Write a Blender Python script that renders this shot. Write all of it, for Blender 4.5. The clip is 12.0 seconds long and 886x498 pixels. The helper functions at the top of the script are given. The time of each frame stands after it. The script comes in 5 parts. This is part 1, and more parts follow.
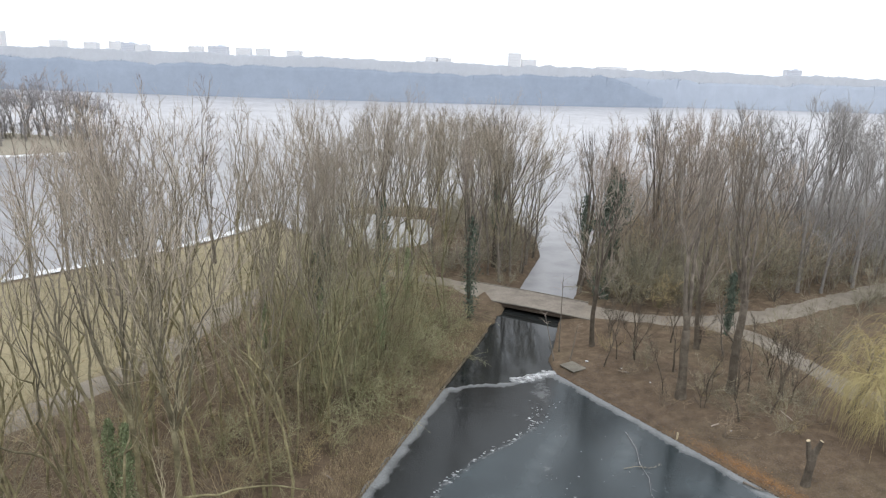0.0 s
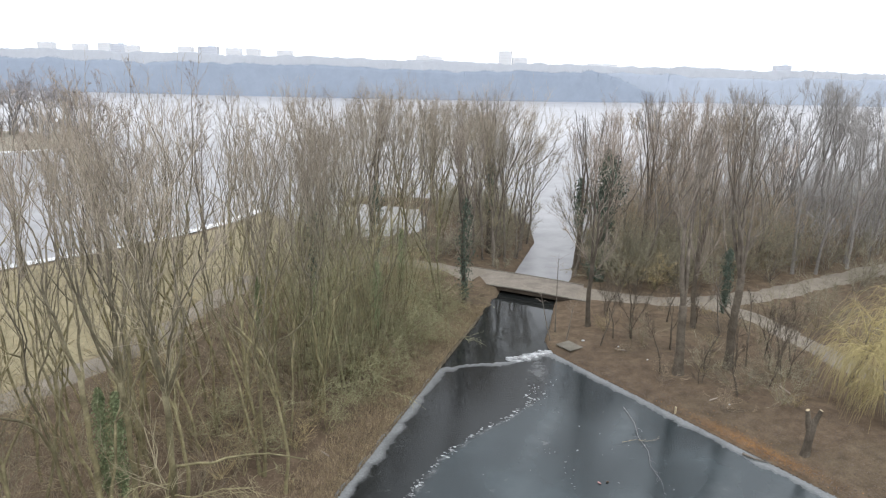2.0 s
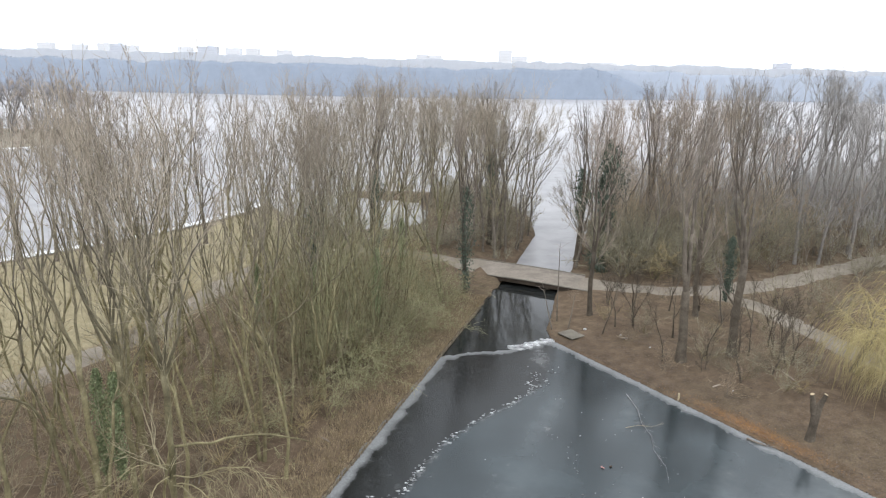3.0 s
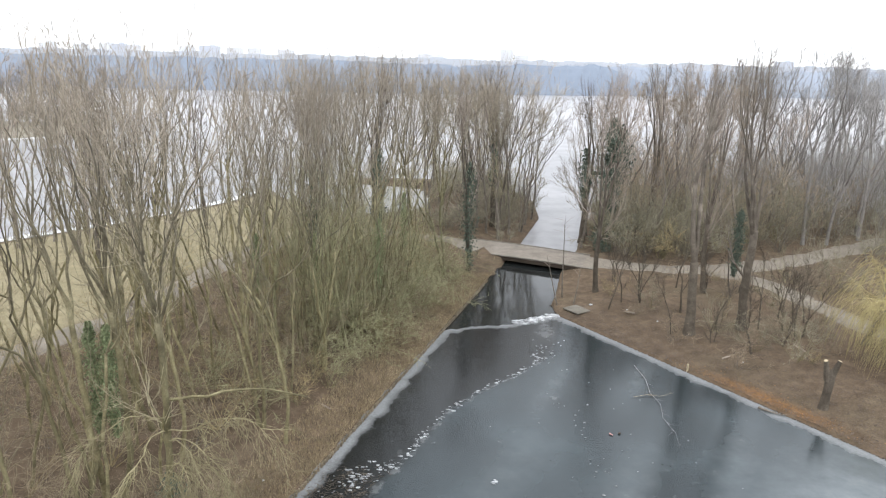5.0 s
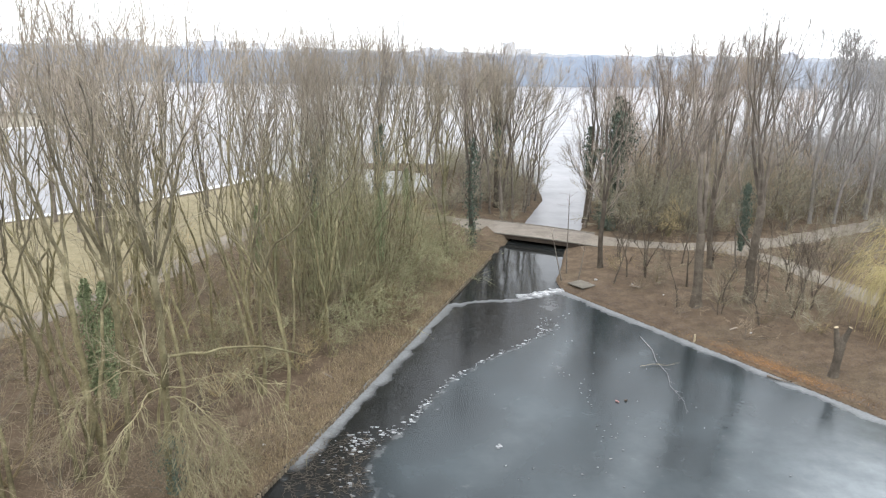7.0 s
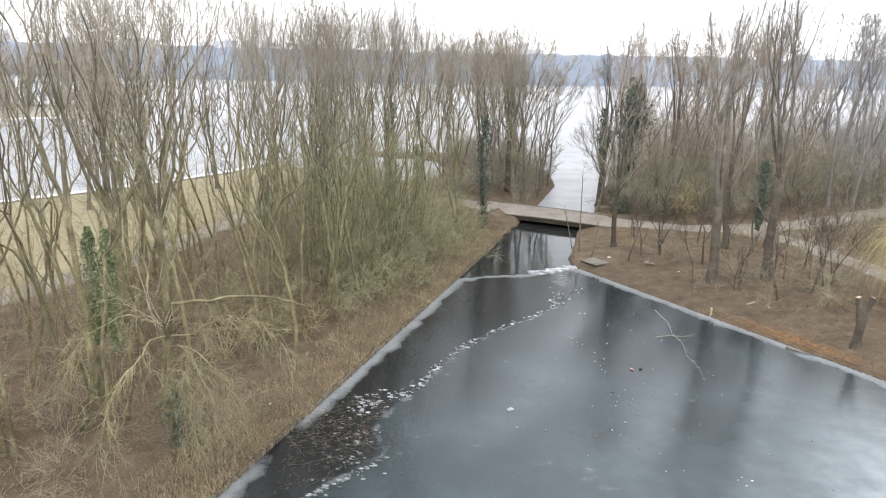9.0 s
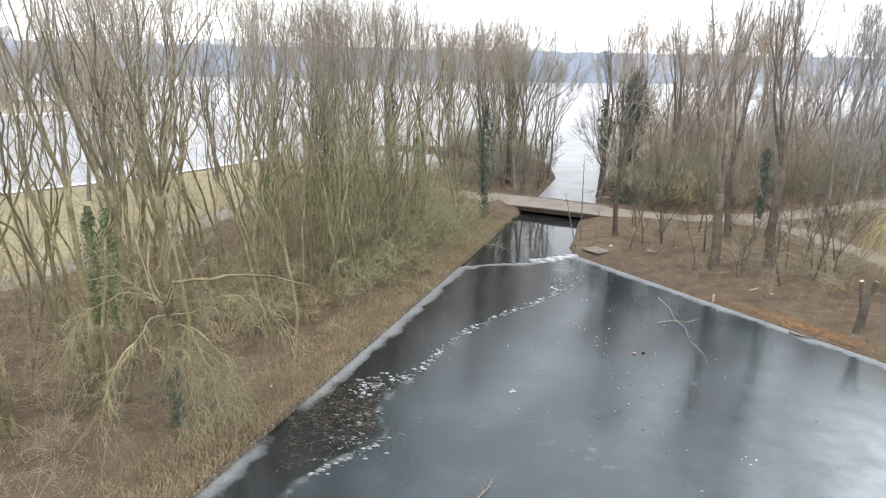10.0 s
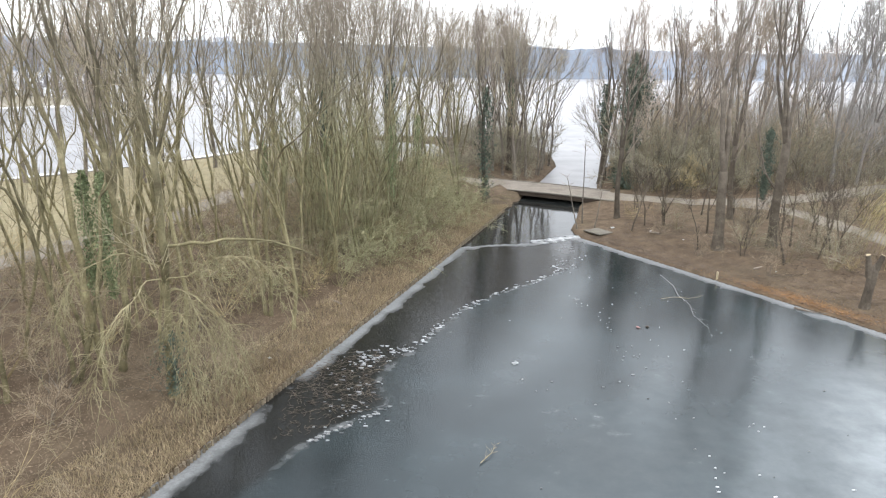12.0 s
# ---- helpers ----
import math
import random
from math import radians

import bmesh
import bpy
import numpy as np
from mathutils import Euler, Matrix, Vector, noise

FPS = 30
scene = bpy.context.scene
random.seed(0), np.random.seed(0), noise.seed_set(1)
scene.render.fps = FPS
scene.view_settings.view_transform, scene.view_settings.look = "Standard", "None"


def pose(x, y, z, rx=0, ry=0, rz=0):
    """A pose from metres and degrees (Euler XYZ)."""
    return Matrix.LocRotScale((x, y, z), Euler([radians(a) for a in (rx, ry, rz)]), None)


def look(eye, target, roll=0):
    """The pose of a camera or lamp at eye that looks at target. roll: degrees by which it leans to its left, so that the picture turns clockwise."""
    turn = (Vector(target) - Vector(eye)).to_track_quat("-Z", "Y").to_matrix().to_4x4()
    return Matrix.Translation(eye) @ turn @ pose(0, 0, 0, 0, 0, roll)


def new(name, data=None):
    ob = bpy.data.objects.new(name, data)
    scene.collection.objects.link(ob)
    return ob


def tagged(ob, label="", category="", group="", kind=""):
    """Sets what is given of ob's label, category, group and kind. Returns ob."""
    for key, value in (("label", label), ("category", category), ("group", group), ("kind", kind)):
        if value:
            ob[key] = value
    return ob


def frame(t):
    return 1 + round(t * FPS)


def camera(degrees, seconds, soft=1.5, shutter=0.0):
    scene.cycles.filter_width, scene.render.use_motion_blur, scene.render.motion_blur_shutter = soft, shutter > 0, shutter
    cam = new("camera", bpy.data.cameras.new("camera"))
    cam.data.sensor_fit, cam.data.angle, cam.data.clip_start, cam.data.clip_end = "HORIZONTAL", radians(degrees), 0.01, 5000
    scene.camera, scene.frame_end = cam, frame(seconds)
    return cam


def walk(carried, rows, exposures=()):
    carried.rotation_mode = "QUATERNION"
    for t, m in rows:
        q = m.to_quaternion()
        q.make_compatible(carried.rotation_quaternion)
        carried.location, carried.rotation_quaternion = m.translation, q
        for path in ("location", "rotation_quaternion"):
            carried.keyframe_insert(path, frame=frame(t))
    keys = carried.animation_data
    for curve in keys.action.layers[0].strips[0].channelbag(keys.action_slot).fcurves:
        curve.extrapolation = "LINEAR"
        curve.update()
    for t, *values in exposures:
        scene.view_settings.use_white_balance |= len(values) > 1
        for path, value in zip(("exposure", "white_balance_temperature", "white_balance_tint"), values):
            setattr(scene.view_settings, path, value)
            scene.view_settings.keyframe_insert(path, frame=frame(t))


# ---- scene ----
cam = camera(64.5, 12.0, soft=1.2)
PATH = [
    (0, (0.048, 0.083, 25.19), (0.007, 2.016, 24.676), 2.2),
    (0.5, (0.027, 0.033, 24.846), (-0.009, 1.965, 24.331), 2.1),
    (1, (0.01, 0.046, 24.415), (-0.021, 1.978, 23.901), 1.9),
    (1.5, (0.038, 0.116, 23.963), (0.013, 2.049, 23.448), 1.8),
    (2, (-0.01, 0.164, 23.442), (-0.031, 2.097, 22.927), 1.7),
    (2.5, (-0.013, 0.218, 22.915), (-0.034, 2.15, 22.401), 1.7),
    (3, (-0.02, 0.279, 22.419), (-0.042, 2.211, 21.903), 1.5),
    (5, (-0.081, 0.73, 20.031), (-0.108, 2.662, 19.515), 1.4),
    (5.5, (-0.01, 0.761, 19.644), (-0.04, 2.692, 19.124), 1.3),
    (6, (0.035, 0.823, 19.159), (0.001, 2.754, 18.638), 1.2),
    (6.5, (0.025, 0.88, 18.679), (-0.011, 2.81, 18.155), 1.2),
    (7, (-0.021, 0.947, 18.236), (-0.057, 2.875, 17.706), 1.1),
    (9, (-0.006, 1.195, 15.985), (-0.072, 3.123, 15.459), 1.3),
    (9.5, (-0.049, 1.174, 15.567), (-0.113, 3.102, 15.04), 1.3),
    (10, (-0.07, 1.134, 15.178), (-0.136, 3.061, 14.648), 1.2),
    (10.5, (-0.078, 1.149, 14.818), (-0.145, 3.076, 14.286), 1.2),
    (11, (-0.115, 1.185, 14.437), (-0.181, 3.112, 13.904), 1.2),
    (11.5, (-0.187, 1.294, 14.071), (-0.25, 3.221, 13.537), 1.2),
    (12, (-0.132, 1.293, 13.709), (-0.196, 3.22, 13.176), 1.1),
]
walk(cam, [(t, look(eye, target, roll)) for t, eye, target, roll in PATH], exposures=((0, -0.36), (3, -0.15), (6, 0.07), (12, 0.23)))

# ---- sky, sun ----
world = bpy.data.worlds.new("overcast_sky")
scene.world = world
world.use_nodes = True
wn, wl = world.node_tree.nodes, world.node_tree.links
sky = wn.new("ShaderNodeTexSky")
sky.sky_type, sky.sun_disc = "NISHITA", False
sky.sun_elevation, sky.sun_rotation = radians(38), radians(200)
sky.air_density, sky.dust_density, sky.ozone_density = 1.0, 1.0, 1.0
# overcast: a little brighter overhead
where = wn.new("ShaderNodeTexCoord")
split = wn.new("ShaderNodeSeparateXYZ")
wl.new(where.outputs["Generated"], split.inputs[0])
cloud = wn.new("ShaderNodeValToRGB")
cloud.color_ramp.elements[0].position, cloud.color_ramp.elements[0].color = 0.0, (0.76, 0.77, 0.79, 1)
cloud.color_ramp.elements[1].position, cloud.color_ramp.elements[1].color = 1.0, (1, 1, 1, 1)
middle = cloud.color_ramp.elements.new(0.38)
middle.color = (0.70, 0.71, 0.73, 1)
wl.new(split.outputs[2], cloud.inputs[0])
lift = wn.new("ShaderNodeMix")
lift.data_type, lift.blend_type = "RGBA", "MULTIPLY"
lift.inputs[0].default_value = 1.0
lift.inputs[7].default_value = (16.0, 16.2, 16.6, 1)
wl.new(cloud.outputs[0], lift.inputs[6])
pale = wn.new("ShaderNodeMix")
pale.data_type = "RGBA"
pale.inputs[0].default_value = 0.92
wl.new(sky.outputs[0], pale.inputs[6])
wl.new(lift.outputs[2], pale.inputs[7])
back = wn["Background"]
wl.new(pale.outputs[2], back.inputs[0])
back.inputs[1].default_value = 0.15

SUN = bpy.data.lights.new("sun", "SUN")
SUN.energy, SUN.angle, SUN.color = 0.6, radians(25), (1.0, 0.96, 0.9)
sun = new("sun", SUN)
sun.matrix_world = look((0, 0, 60), (12, 34, 0))

# ---- small helpers ----
def part(name, mesh, material, parent=None, label=""):
    if isinstance(mesh, bmesh.types.BMesh):
        data = bpy.data.meshes.new(name)
        mesh.to_mesh(data)
        mesh.free()
        mesh = data
    if material and not mesh.materials:
        mesh.materials.append(material)
    ob = new(name, mesh)
    if parent:
        ob.parent = parent
    if label:
        ob["label"] = label
    return ob


def mesh_of(name, verts, faces, material=None, smooth=False):
    data = bpy.data.meshes.new(name)
    data.from_pydata([tuple(v) for v in verts], [], [tuple(f) for f in faces])
    if smooth:
        data.polygons.foreach_set("use_smooth", [True] * len(data.polygons))
    if material:
        data.materials.append(material)
    return data


def thing(name, at, label, category, group="", kind=""):
    ob = new(name)
    ob.matrix_basis = at
    ob.empty_display_size = 0.2
    return tagged(ob, label, category, group, kind)


def box(bm, cx, cy, cz, sx, sy, sz, rz=0.0, bevel=0.0):
    m = Matrix.LocRotScale((cx, cy, cz), Euler((0, 0, radians(rz))), (sx, sy, sz))
    made = bmesh.ops.create_cube(bm, size=1, matrix=m)
    if bevel:
        edges = list({e for v in made["verts"] for e in v.link_edges})
        bmesh.ops.bevel(bm, geom=edges, offset=bevel, segments=1, affect="EDGES")
    return bm


# ---- materials ----
def material(name, rough=0.8, metal=0.0, spec=0.5):
    mat = bpy.data.materials.new(name)
    mat.use_nodes = True
    b = mat.node_tree.nodes["Principled BSDF"]
    b.inputs["Roughness"].default_value = rough
    b.inputs["Metallic"].default_value = metal
    b.inputs["Specular IOR Level"].default_value = spec
    return mat, mat.node_tree.nodes, mat.node_tree.links, b


def noise_node(n, l, scale, detail=5, rough=0.6, coords=None):
    t = n.new("ShaderNodeTexNoise")
    t.inputs["Scale"].default_value, t.inputs["Detail"].default_value, t.inputs["Roughness"].default_value = scale, detail, rough
    if coords:
        l.new(coords, t.inputs["Vector"])
    return t


def ramp(n, l, source, stops):
    r = n.new("ShaderNodeValToRGB")
    e = r.color_ramp.elements
    while len(e) < len(stops):
        e.new(0.5)
    for k, (p, c) in zip(e, stops):
        k.position, k.color = p, (*c, 1)
    l.new(source, r.inputs[0])
    return r


def mix(n, l, factor, a, b, mode="MIX"):
    m = n.new("ShaderNodeMix")
    m.data_type, m.blend_type = "RGBA", mode
    for slot, v in ((m.inputs[0], factor), (m.inputs[6], a), (m.inputs[7], b)):
        if isinstance(v, (int, float)):
            slot.default_value = v
        elif isinstance(v, tuple):
            slot.default_value = (*v, 1)
        else:
            l.new(v, slot)
    return m.outputs[2]


def bump(n, l, b, height, strength, distance):
    k = n.new("ShaderNodeBump")
    k.inputs["Strength"].default_value, k.inputs["Distance"].default_value = strength, distance
    l.new(height, k.inputs["Height"])
    l.new(k.outputs[0], b.inputs["Normal"])


def mottled(name, stops, scale, fine, rough=0.85, bump_by=0.02, spec=0.3, vary=0.0, per_piece=False, grained=0.8, upper=None):
    """A surface with a coarse mottle through the stops, a fine grain over it and relief."""
    mat, n, l, b = material(name, rough, 0, spec)
    co = n.new("ShaderNodeTexCoord").outputs["Object"]
    big, small = noise_node(n, l, scale, 4, 0.6, co), noise_node(n, l, fine, 4, 0.7, co)
    base = ramp(n, l, big.outputs[0], stops).outputs[0]
    if upper:
        # lichen on the lower stem gives way to plain bark higher up
        z = n.new("ShaderNodeSeparateXYZ")
        l.new(co, z.inputs[0])
        reach = n.new("ShaderNodeMapRange")
        reach.inputs["From Min"].default_value, reach.inputs["From Max"].default_value = upper[:2]
        l.new(z.outputs[2], reach.inputs["Value"])
        base = mix(n, l, reach.outputs[0], base, ramp(n, l, big.outputs[0], upper[2]).outputs[0])
    grain = ramp(n, l, small.outputs[0], [(0.25, (0.55, 0.55, 0.55)), (0.75, (1.35, 1.35, 1.35))]).outputs[0]
    col = mix(n, l, grained, base, grain, "MULTIPLY")
    if vary:
        source = n.new("ShaderNodeNewGeometry").outputs["Random Per Island"] if per_piece else n.new("ShaderNodeObjectInfo").outputs["Random"]
        tone = ramp(n, l, source, [(0, (1 - vary,) * 3), (1, (1 + vary,) * 3)]).outputs[0]
        col = mix(n, l, 1.0, col, tone, "MULTIPLY")
    l.new(col, b.inputs["Base Color"])
    if bump_by:
        bump(n, l, b, small.outputs[0], 0.6, bump_by)
    return mat


BARK_OLIVE = mottled("olive_bark", [(0.3, (0.115, 0.10, 0.055)), (0.55, (0.27, 0.24, 0.135)), (0.75, (0.45, 0.41, 0.245))], 1.3, 14, vary=0.35, upper=(7, 16, [(0.3, (0.115, 0.10, 0.078)), (0.55, (0.22, 0.195, 0.155)), (0.75, (0.33, 0.295, 0.235))]))
BARK_BROWN = mottled("brown_bark", [(0.3, (0.066, 0.054, 0.042)), (0.6, (0.13, 0.11, 0.086)), (0.8, (0.195, 0.168, 0.132))], 1.6, 12, vary=0.2, upper=(5, 14, [(0.3, (0.105, 0.09, 0.074)), (0.6, (0.20, 0.174, 0.146)), (0.8, (0.29, 0.257, 0.215))]))
BARK_GREY = mottled("grey_brown_bark", [(0.3, (0.125, 0.108, 0.09)), (0.6, (0.235, 0.207, 0.175)), (0.8, (0.32, 0.288, 0.245))], 1.6, 12, vary=0.25)
TWIG_TREE = mottled("grey_olive_twigs", [(0.3, (0.248, 0.217, 0.145)), (0.6, (0.380, 0.339, 0.229)), (0.8, (0.473, 0.424, 0.297))], 0.6, 5, bump_by=0, vary=0.3, upper=(9, 17, [(0.3, (0.264, 0.229, 0.185)), (0.6, (0.396, 0.347, 0.284)), (0.8, (0.490, 0.435, 0.358))]))
BARK_LICHEN = mottled("lichen_green_bark", [(0.3, (0.115, 0.108, 0.06)), (0.55, (0.255, 0.242, 0.14)), (0.75, (0.41, 0.392, 0.245))], 1.3, 14, vary=0.3, upper=(7, 14, [(0.3, (0.115, 0.10, 0.078)), (0.55, (0.22, 0.195, 0.155)), (0.75, (0.33, 0.295, 0.235))]))
TWIG_OLIVE = mottled("olive_twigs", [(0.3, (0.28, 0.225, 0.122)), (0.6, (0.45, 0.365, 0.21)), (0.8, (0.55, 0.46, 0.275))], 0.6, 5, bump_by=0, vary=0.3)
TWIG_GREEN = mottled("green_lichen_twigs", [(0.3, (0.25, 0.242, 0.138)), (0.6, (0.405, 0.392, 0.235)), (0.8, (0.50, 0.488, 0.305))], 0.6, 5, bump_by=0, vary=0.2, upper=(8, 15, [(0.3, (0.24, 0.208, 0.165)), (0.6, (0.36, 0.315, 0.252)), (0.8, (0.445, 0.395, 0.32))]))
TWIG_RED = mottled("reddish_twigs", [(0.3, (0.27, 0.228, 0.195)), (0.6, (0.41, 0.352, 0.30)), (0.8, (0.50, 0.44, 0.375))], 0.6, 5, bump_by=0, vary=0.3)
TWIG_RUSSET = mottled("russet_brown_twigs", [(0.3, (0.25, 0.198, 0.14)), (0.6, (0.375, 0.305, 0.22)), (0.8, (0.46, 0.38, 0.28))], 0.1, 5, bump_by=0, vary=0.25)
# twigs of the farther wood, their colour greyed to carry the haze
TWIG_MAUVE = mottled("haze_mauve_twigs", [(0.3, (0.29, 0.28, 0.27)), (0.7, (0.42, 0.405, 0.39))], 0.1, 5, bump_by=0, vary=0.2)
TWIG_LICHEN = mottled("lichen_green_twigs", [(0.3, (0.24, 0.212, 0.122)), (0.6, (0.385, 0.345, 0.208)), (0.8, (0.50, 0.455, 0.29))], 0.9, 5, bump_by=0, vary=0.2)
TWIG_DUSK = mottled("dull_olive_twigs", [(0.3, (0.225, 0.207, 0.15)), (0.6, (0.34, 0.315, 0.232)), (0.8, (0.42, 0.392, 0.298))], 0.3, 4, bump_by=0, vary=0.25)
TWIG_PALE = mottled("pale_twigs", [(0.3, (0.22, 0.18, 0.118)), (0.6, (0.35, 0.295, 0.20)), (0.8, (0.43, 0.37, 0.26))], 0.9, 5, bump_by=0, vary=0.2)
TWIG_WILLOW = mottled("willow_twigs", [(0.3, (0.40, 0.335, 0.165)), (0.7, (0.58, 0.50, 0.26))], 0.9, 5, bump_by=0)
IVY_LIGHT = mottled("light_ivy_leaves", [(0.3, (0.145, 0.18, 0.095)), (0.6, (0.245, 0.285, 0.16)), (0.8, (0.35, 0.38, 0.24))], 1.5, 9, rough=0.9, spec=0.1, bump_by=0, vary=0.3, per_piece=True)
# paler, greyer twig and bark copies for far trees: haze put into the colour
TWIG_MIST = mottled("haze_grey_twigs", [(0.3, (0.30, 0.29, 0.30)), (0.7, (0.41, 0.39, 0.395))], 0.3, 2, bump_by=0, vary=0.15)
BARK_MIST = mottled("haze_paled_bark", [(0.3, (0.20, 0.188, 0.175)), (0.6, (0.29, 0.272, 0.255)), (0.8, (0.36, 0.34, 0.32))], 1.6, 12, vary=0.2)
IVY = mottled("ivy_leaves", [(0.3, (0.075, 0.10, 0.08)), (0.6, (0.135, 0.165, 0.13)), (0.8, (0.21, 0.235, 0.185))], 1.5, 9, rough=0.9, spec=0.1, bump_by=0, vary=0.35, per_piece=True)
CUT_WOOD = mottled("fresh_cut_wood", [(0.3, (0.42, 0.34, 0.22)), (0.7, (0.58, 0.50, 0.35))], 4, 30, vary=0.1)
LITTER = mottled("fallen_leaves", [(0.3, (0.15, 0.11, 0.076)), (0.55, (0.212, 0.16, 0.112)), (0.8, (0.285, 0.22, 0.155))], 0.5, 6, bump_by=0, vary=0.16, per_piece=True)
LITTER_DARK = mottled("rotting_brown_leaves", [(0.3, (0.10, 0.078, 0.063)), (0.55, (0.142, 0.112, 0.09)), (0.8, (0.195, 0.157, 0.127))], 0.5, 6, bump_by=0, vary=0.12, per_piece=True)
LITTER_RUST = mottled("orange_fallen_leaves", [(0.3, (0.22, 0.125, 0.06)), (0.7, (0.33, 0.19, 0.09))], 0.5, 6, bump_by=0, vary=0.2, per_piece=True)
DRY_GRASS = mottled("dry_grass_blades", [(0.3, (0.28, 0.225, 0.14)), (0.7, (0.43, 0.35, 0.225))], 0.5, 6, bump_by=0, vary=0.35, per_piece=True)
GRAVEL = mottled("gravel_path", [(0.3, (0.19, 0.168, 0.138)), (0.6, (0.265, 0.235, 0.195)), (0.8, (0.33, 0.295, 0.245))], 0.35, 9, bump_by=0.03)
DECK = mottled("bridge_deck_grit", [(0.3, (0.185, 0.162, 0.138)), (0.6, (0.275, 0.245, 0.21)), (0.8, (0.34, 0.305, 0.265))], 0.6, 7, bump_by=0.02)
CONCRETE = mottled("weathered_concrete", [(0.3, (0.14, 0.13, 0.108)), (0.6, (0.215, 0.20, 0.168)), (0.8, (0.27, 0.25, 0.215))], 0.9, 10, bump_by=0.01)
CONCRETE_DARK = mottled("dark_brown_mottle", [(0.3, (0.035, 0.028, 0.022)), (0.7, (0.085, 0.065, 0.05))], 0.9, 10, bump_by=0.01)
POLE_WOOD = mottled("weathered_pole_wood", [(0.3, (0.13, 0.105, 0.075)), (0.6, (0.25, 0.21, 0.15)), (0.8, (0.34, 0.30, 0.22))], 3, 25, vary=0.35)
POLE_DARK = mottled("dark_pole_wood", [(0.3, (0.07, 0.055, 0.042)), (0.7, (0.15, 0.12, 0.09))], 3, 25, vary=0.3)
SHORE_ICE = mottled("white_shore_ice", [(0.3, (0.60, 0.62, 0.64)), (0.7, (0.80, 0.82, 0.84))], 0.8, 6, rough=0.6, bump_by=0.02)
BAY = mottled("frozen_bay", [(0.3, (0.28, 0.285, 0.285)), (0.7, (0.43, 0.43, 0.425))], 0.35, 3, rough=0.6, bump_by=0.01)
FLOE = mottled("grey_ice_slivers", [(0.3, (0.16, 0.165, 0.17)), (0.7, (0.42, 0.43, 0.44))], 1.2, 9, rough=0.5, bump_by=0.01, vary=0.5, per_piece=True)
SNOW_ICE = mottled("white_crusted_ice", [(0.32, (0.20, 0.21, 0.22)), (0.68, (0.60, 0.62, 0.64))], 1.2, 9, rough=0.5, bump_by=0.02, vary=0.4, per_piece=True)
# distance haze is mixed into these colours, more for each farther belt
WOODS_FAR = mottled("haze_tinted_far_woods", [(0.3, (0.315, 0.37, 0.455)), (0.7, (0.35, 0.405, 0.49))], 0.02, 0.12, bump_by=0, grained=0.2)
WOODS_MID = mottled("haze_tinted_middle_woods", [(0.3, (0.42, 0.475, 0.56)), (0.7, (0.46, 0.515, 0.60))], 0.02, 0.12, bump_by=0, grained=0.15)
WOODS_FARTHER = mottled("haze_tinted_skyline_woods", [(0.3, (0.58, 0.63, 0.71)), (0.7, (0.63, 0.68, 0.76))], 0.02, 0.12, bump_by=0, grained=0.15)
# facades and window bands are lightened towards the sky to stand in for haze
TOWER_PALE = mottled("haze_paled_facade", [(0.3, (0.83, 0.87, 0.93)), (0.7, (0.87, 0.91, 0.96))], 0.02, 0.3, bump_by=0, grained=0.1)
TOWER_BAND = mottled("haze_paled_window_band", [(0.3, (0.80, 0.84, 0.90)), (0.7, (0.84, 0.88, 0.93))], 0.02, 0.3, bump_by=0, grained=0.1)
TOWER_GREY = mottled("haze_greyed_facade", [(0.3, (0.70, 0.75, 0.84)), (0.7, (0.74, 0.79, 0.87))], 0.02, 0.3, bump_by=0, grained=0.1)
TOWER_GLASS = mottled("haze_greyed_window_band", [(0.3, (0.62, 0.67, 0.77)), (0.7, (0.66, 0.71, 0.80))], 0.02, 0.3, rough=0.6, bump_by=0, grained=0.1)
RED_PLASTIC = mottled("faded_red_plastic", [(0.3, (0.50, 0.25, 0.24)), (0.7, (0.62, 0.36, 0.34))], 8, 40, rough=0.4, bump_by=0)


def ground_material():
    mat, n, l, b = material("woodland_ground", 0.95, 0, 0.15)
    co = n.new("ShaderNodeTexCoord").outputs["Object"]
    big, mid, small = noise_node(n, l, 0.12, 4, 0.6, co), noise_node(n, l, 1.1, 5, 0.65, co), noise_node(n, l, 9, 5, 0.75, co)
    litter = ramp(n, l, mid.outputs[0], [(0.25, (0.072, 0.054, 0.039)), (0.5, (0.131, 0.097, 0.067)), (0.75, (0.191, 0.145, 0.102))]).outputs[0]
    moss = ramp(n, l, mid.outputs[0], [(0.3, (0.085, 0.07, 0.046)), (0.7, (0.145, 0.12, 0.08))]).outputs[0]
    patch = ramp(n, l, big.outputs[0], [(0.48, (0, 0, 0)), (0.62, (0.45, 0.45, 0.45))]).outputs[0]
    col = mix(n, l, patch, litter, moss)
    lawn = ramp(n, l, mid.outputs[0], [(0.3, (0.23, 0.20, 0.122)), (0.7, (0.335, 0.295, 0.192))]).outputs[0]
    at = n.new("ShaderNodeAttribute")
    at.attribute_name = "lawn"
    col = mix(n, l, at.outputs["Fac"], col, lawn)
    # spit ground: pale beige grass, greyed further by haze put into the colour
    dry_grass = n.new("ShaderNodeAttribute")
    dry_grass.attribute_name = "dry_grass"
    col = mix(n, l, dry_grass.outputs["Fac"], col, (0.33, 0.31, 0.262))
    rust = n.new("ShaderNodeAttribute")
    rust.attribute_name = "rust"
    col = mix(n, l, rust.outputs["Fac"], col, (0.34, 0.165, 0.055))
    grain = ramp(n, l, small.outputs[0], [(0.25, (0.62, 0.62, 0.62)), (0.75, (1.33, 1.33, 1.33))]).outputs[0]
    l.new(mix(n, l, 0.8, col, grain, "MULTIPLY"), b.inputs["Base Color"])
    bump(n, l, b, small.outputs[0], 0.5, 0.06)
    return mat


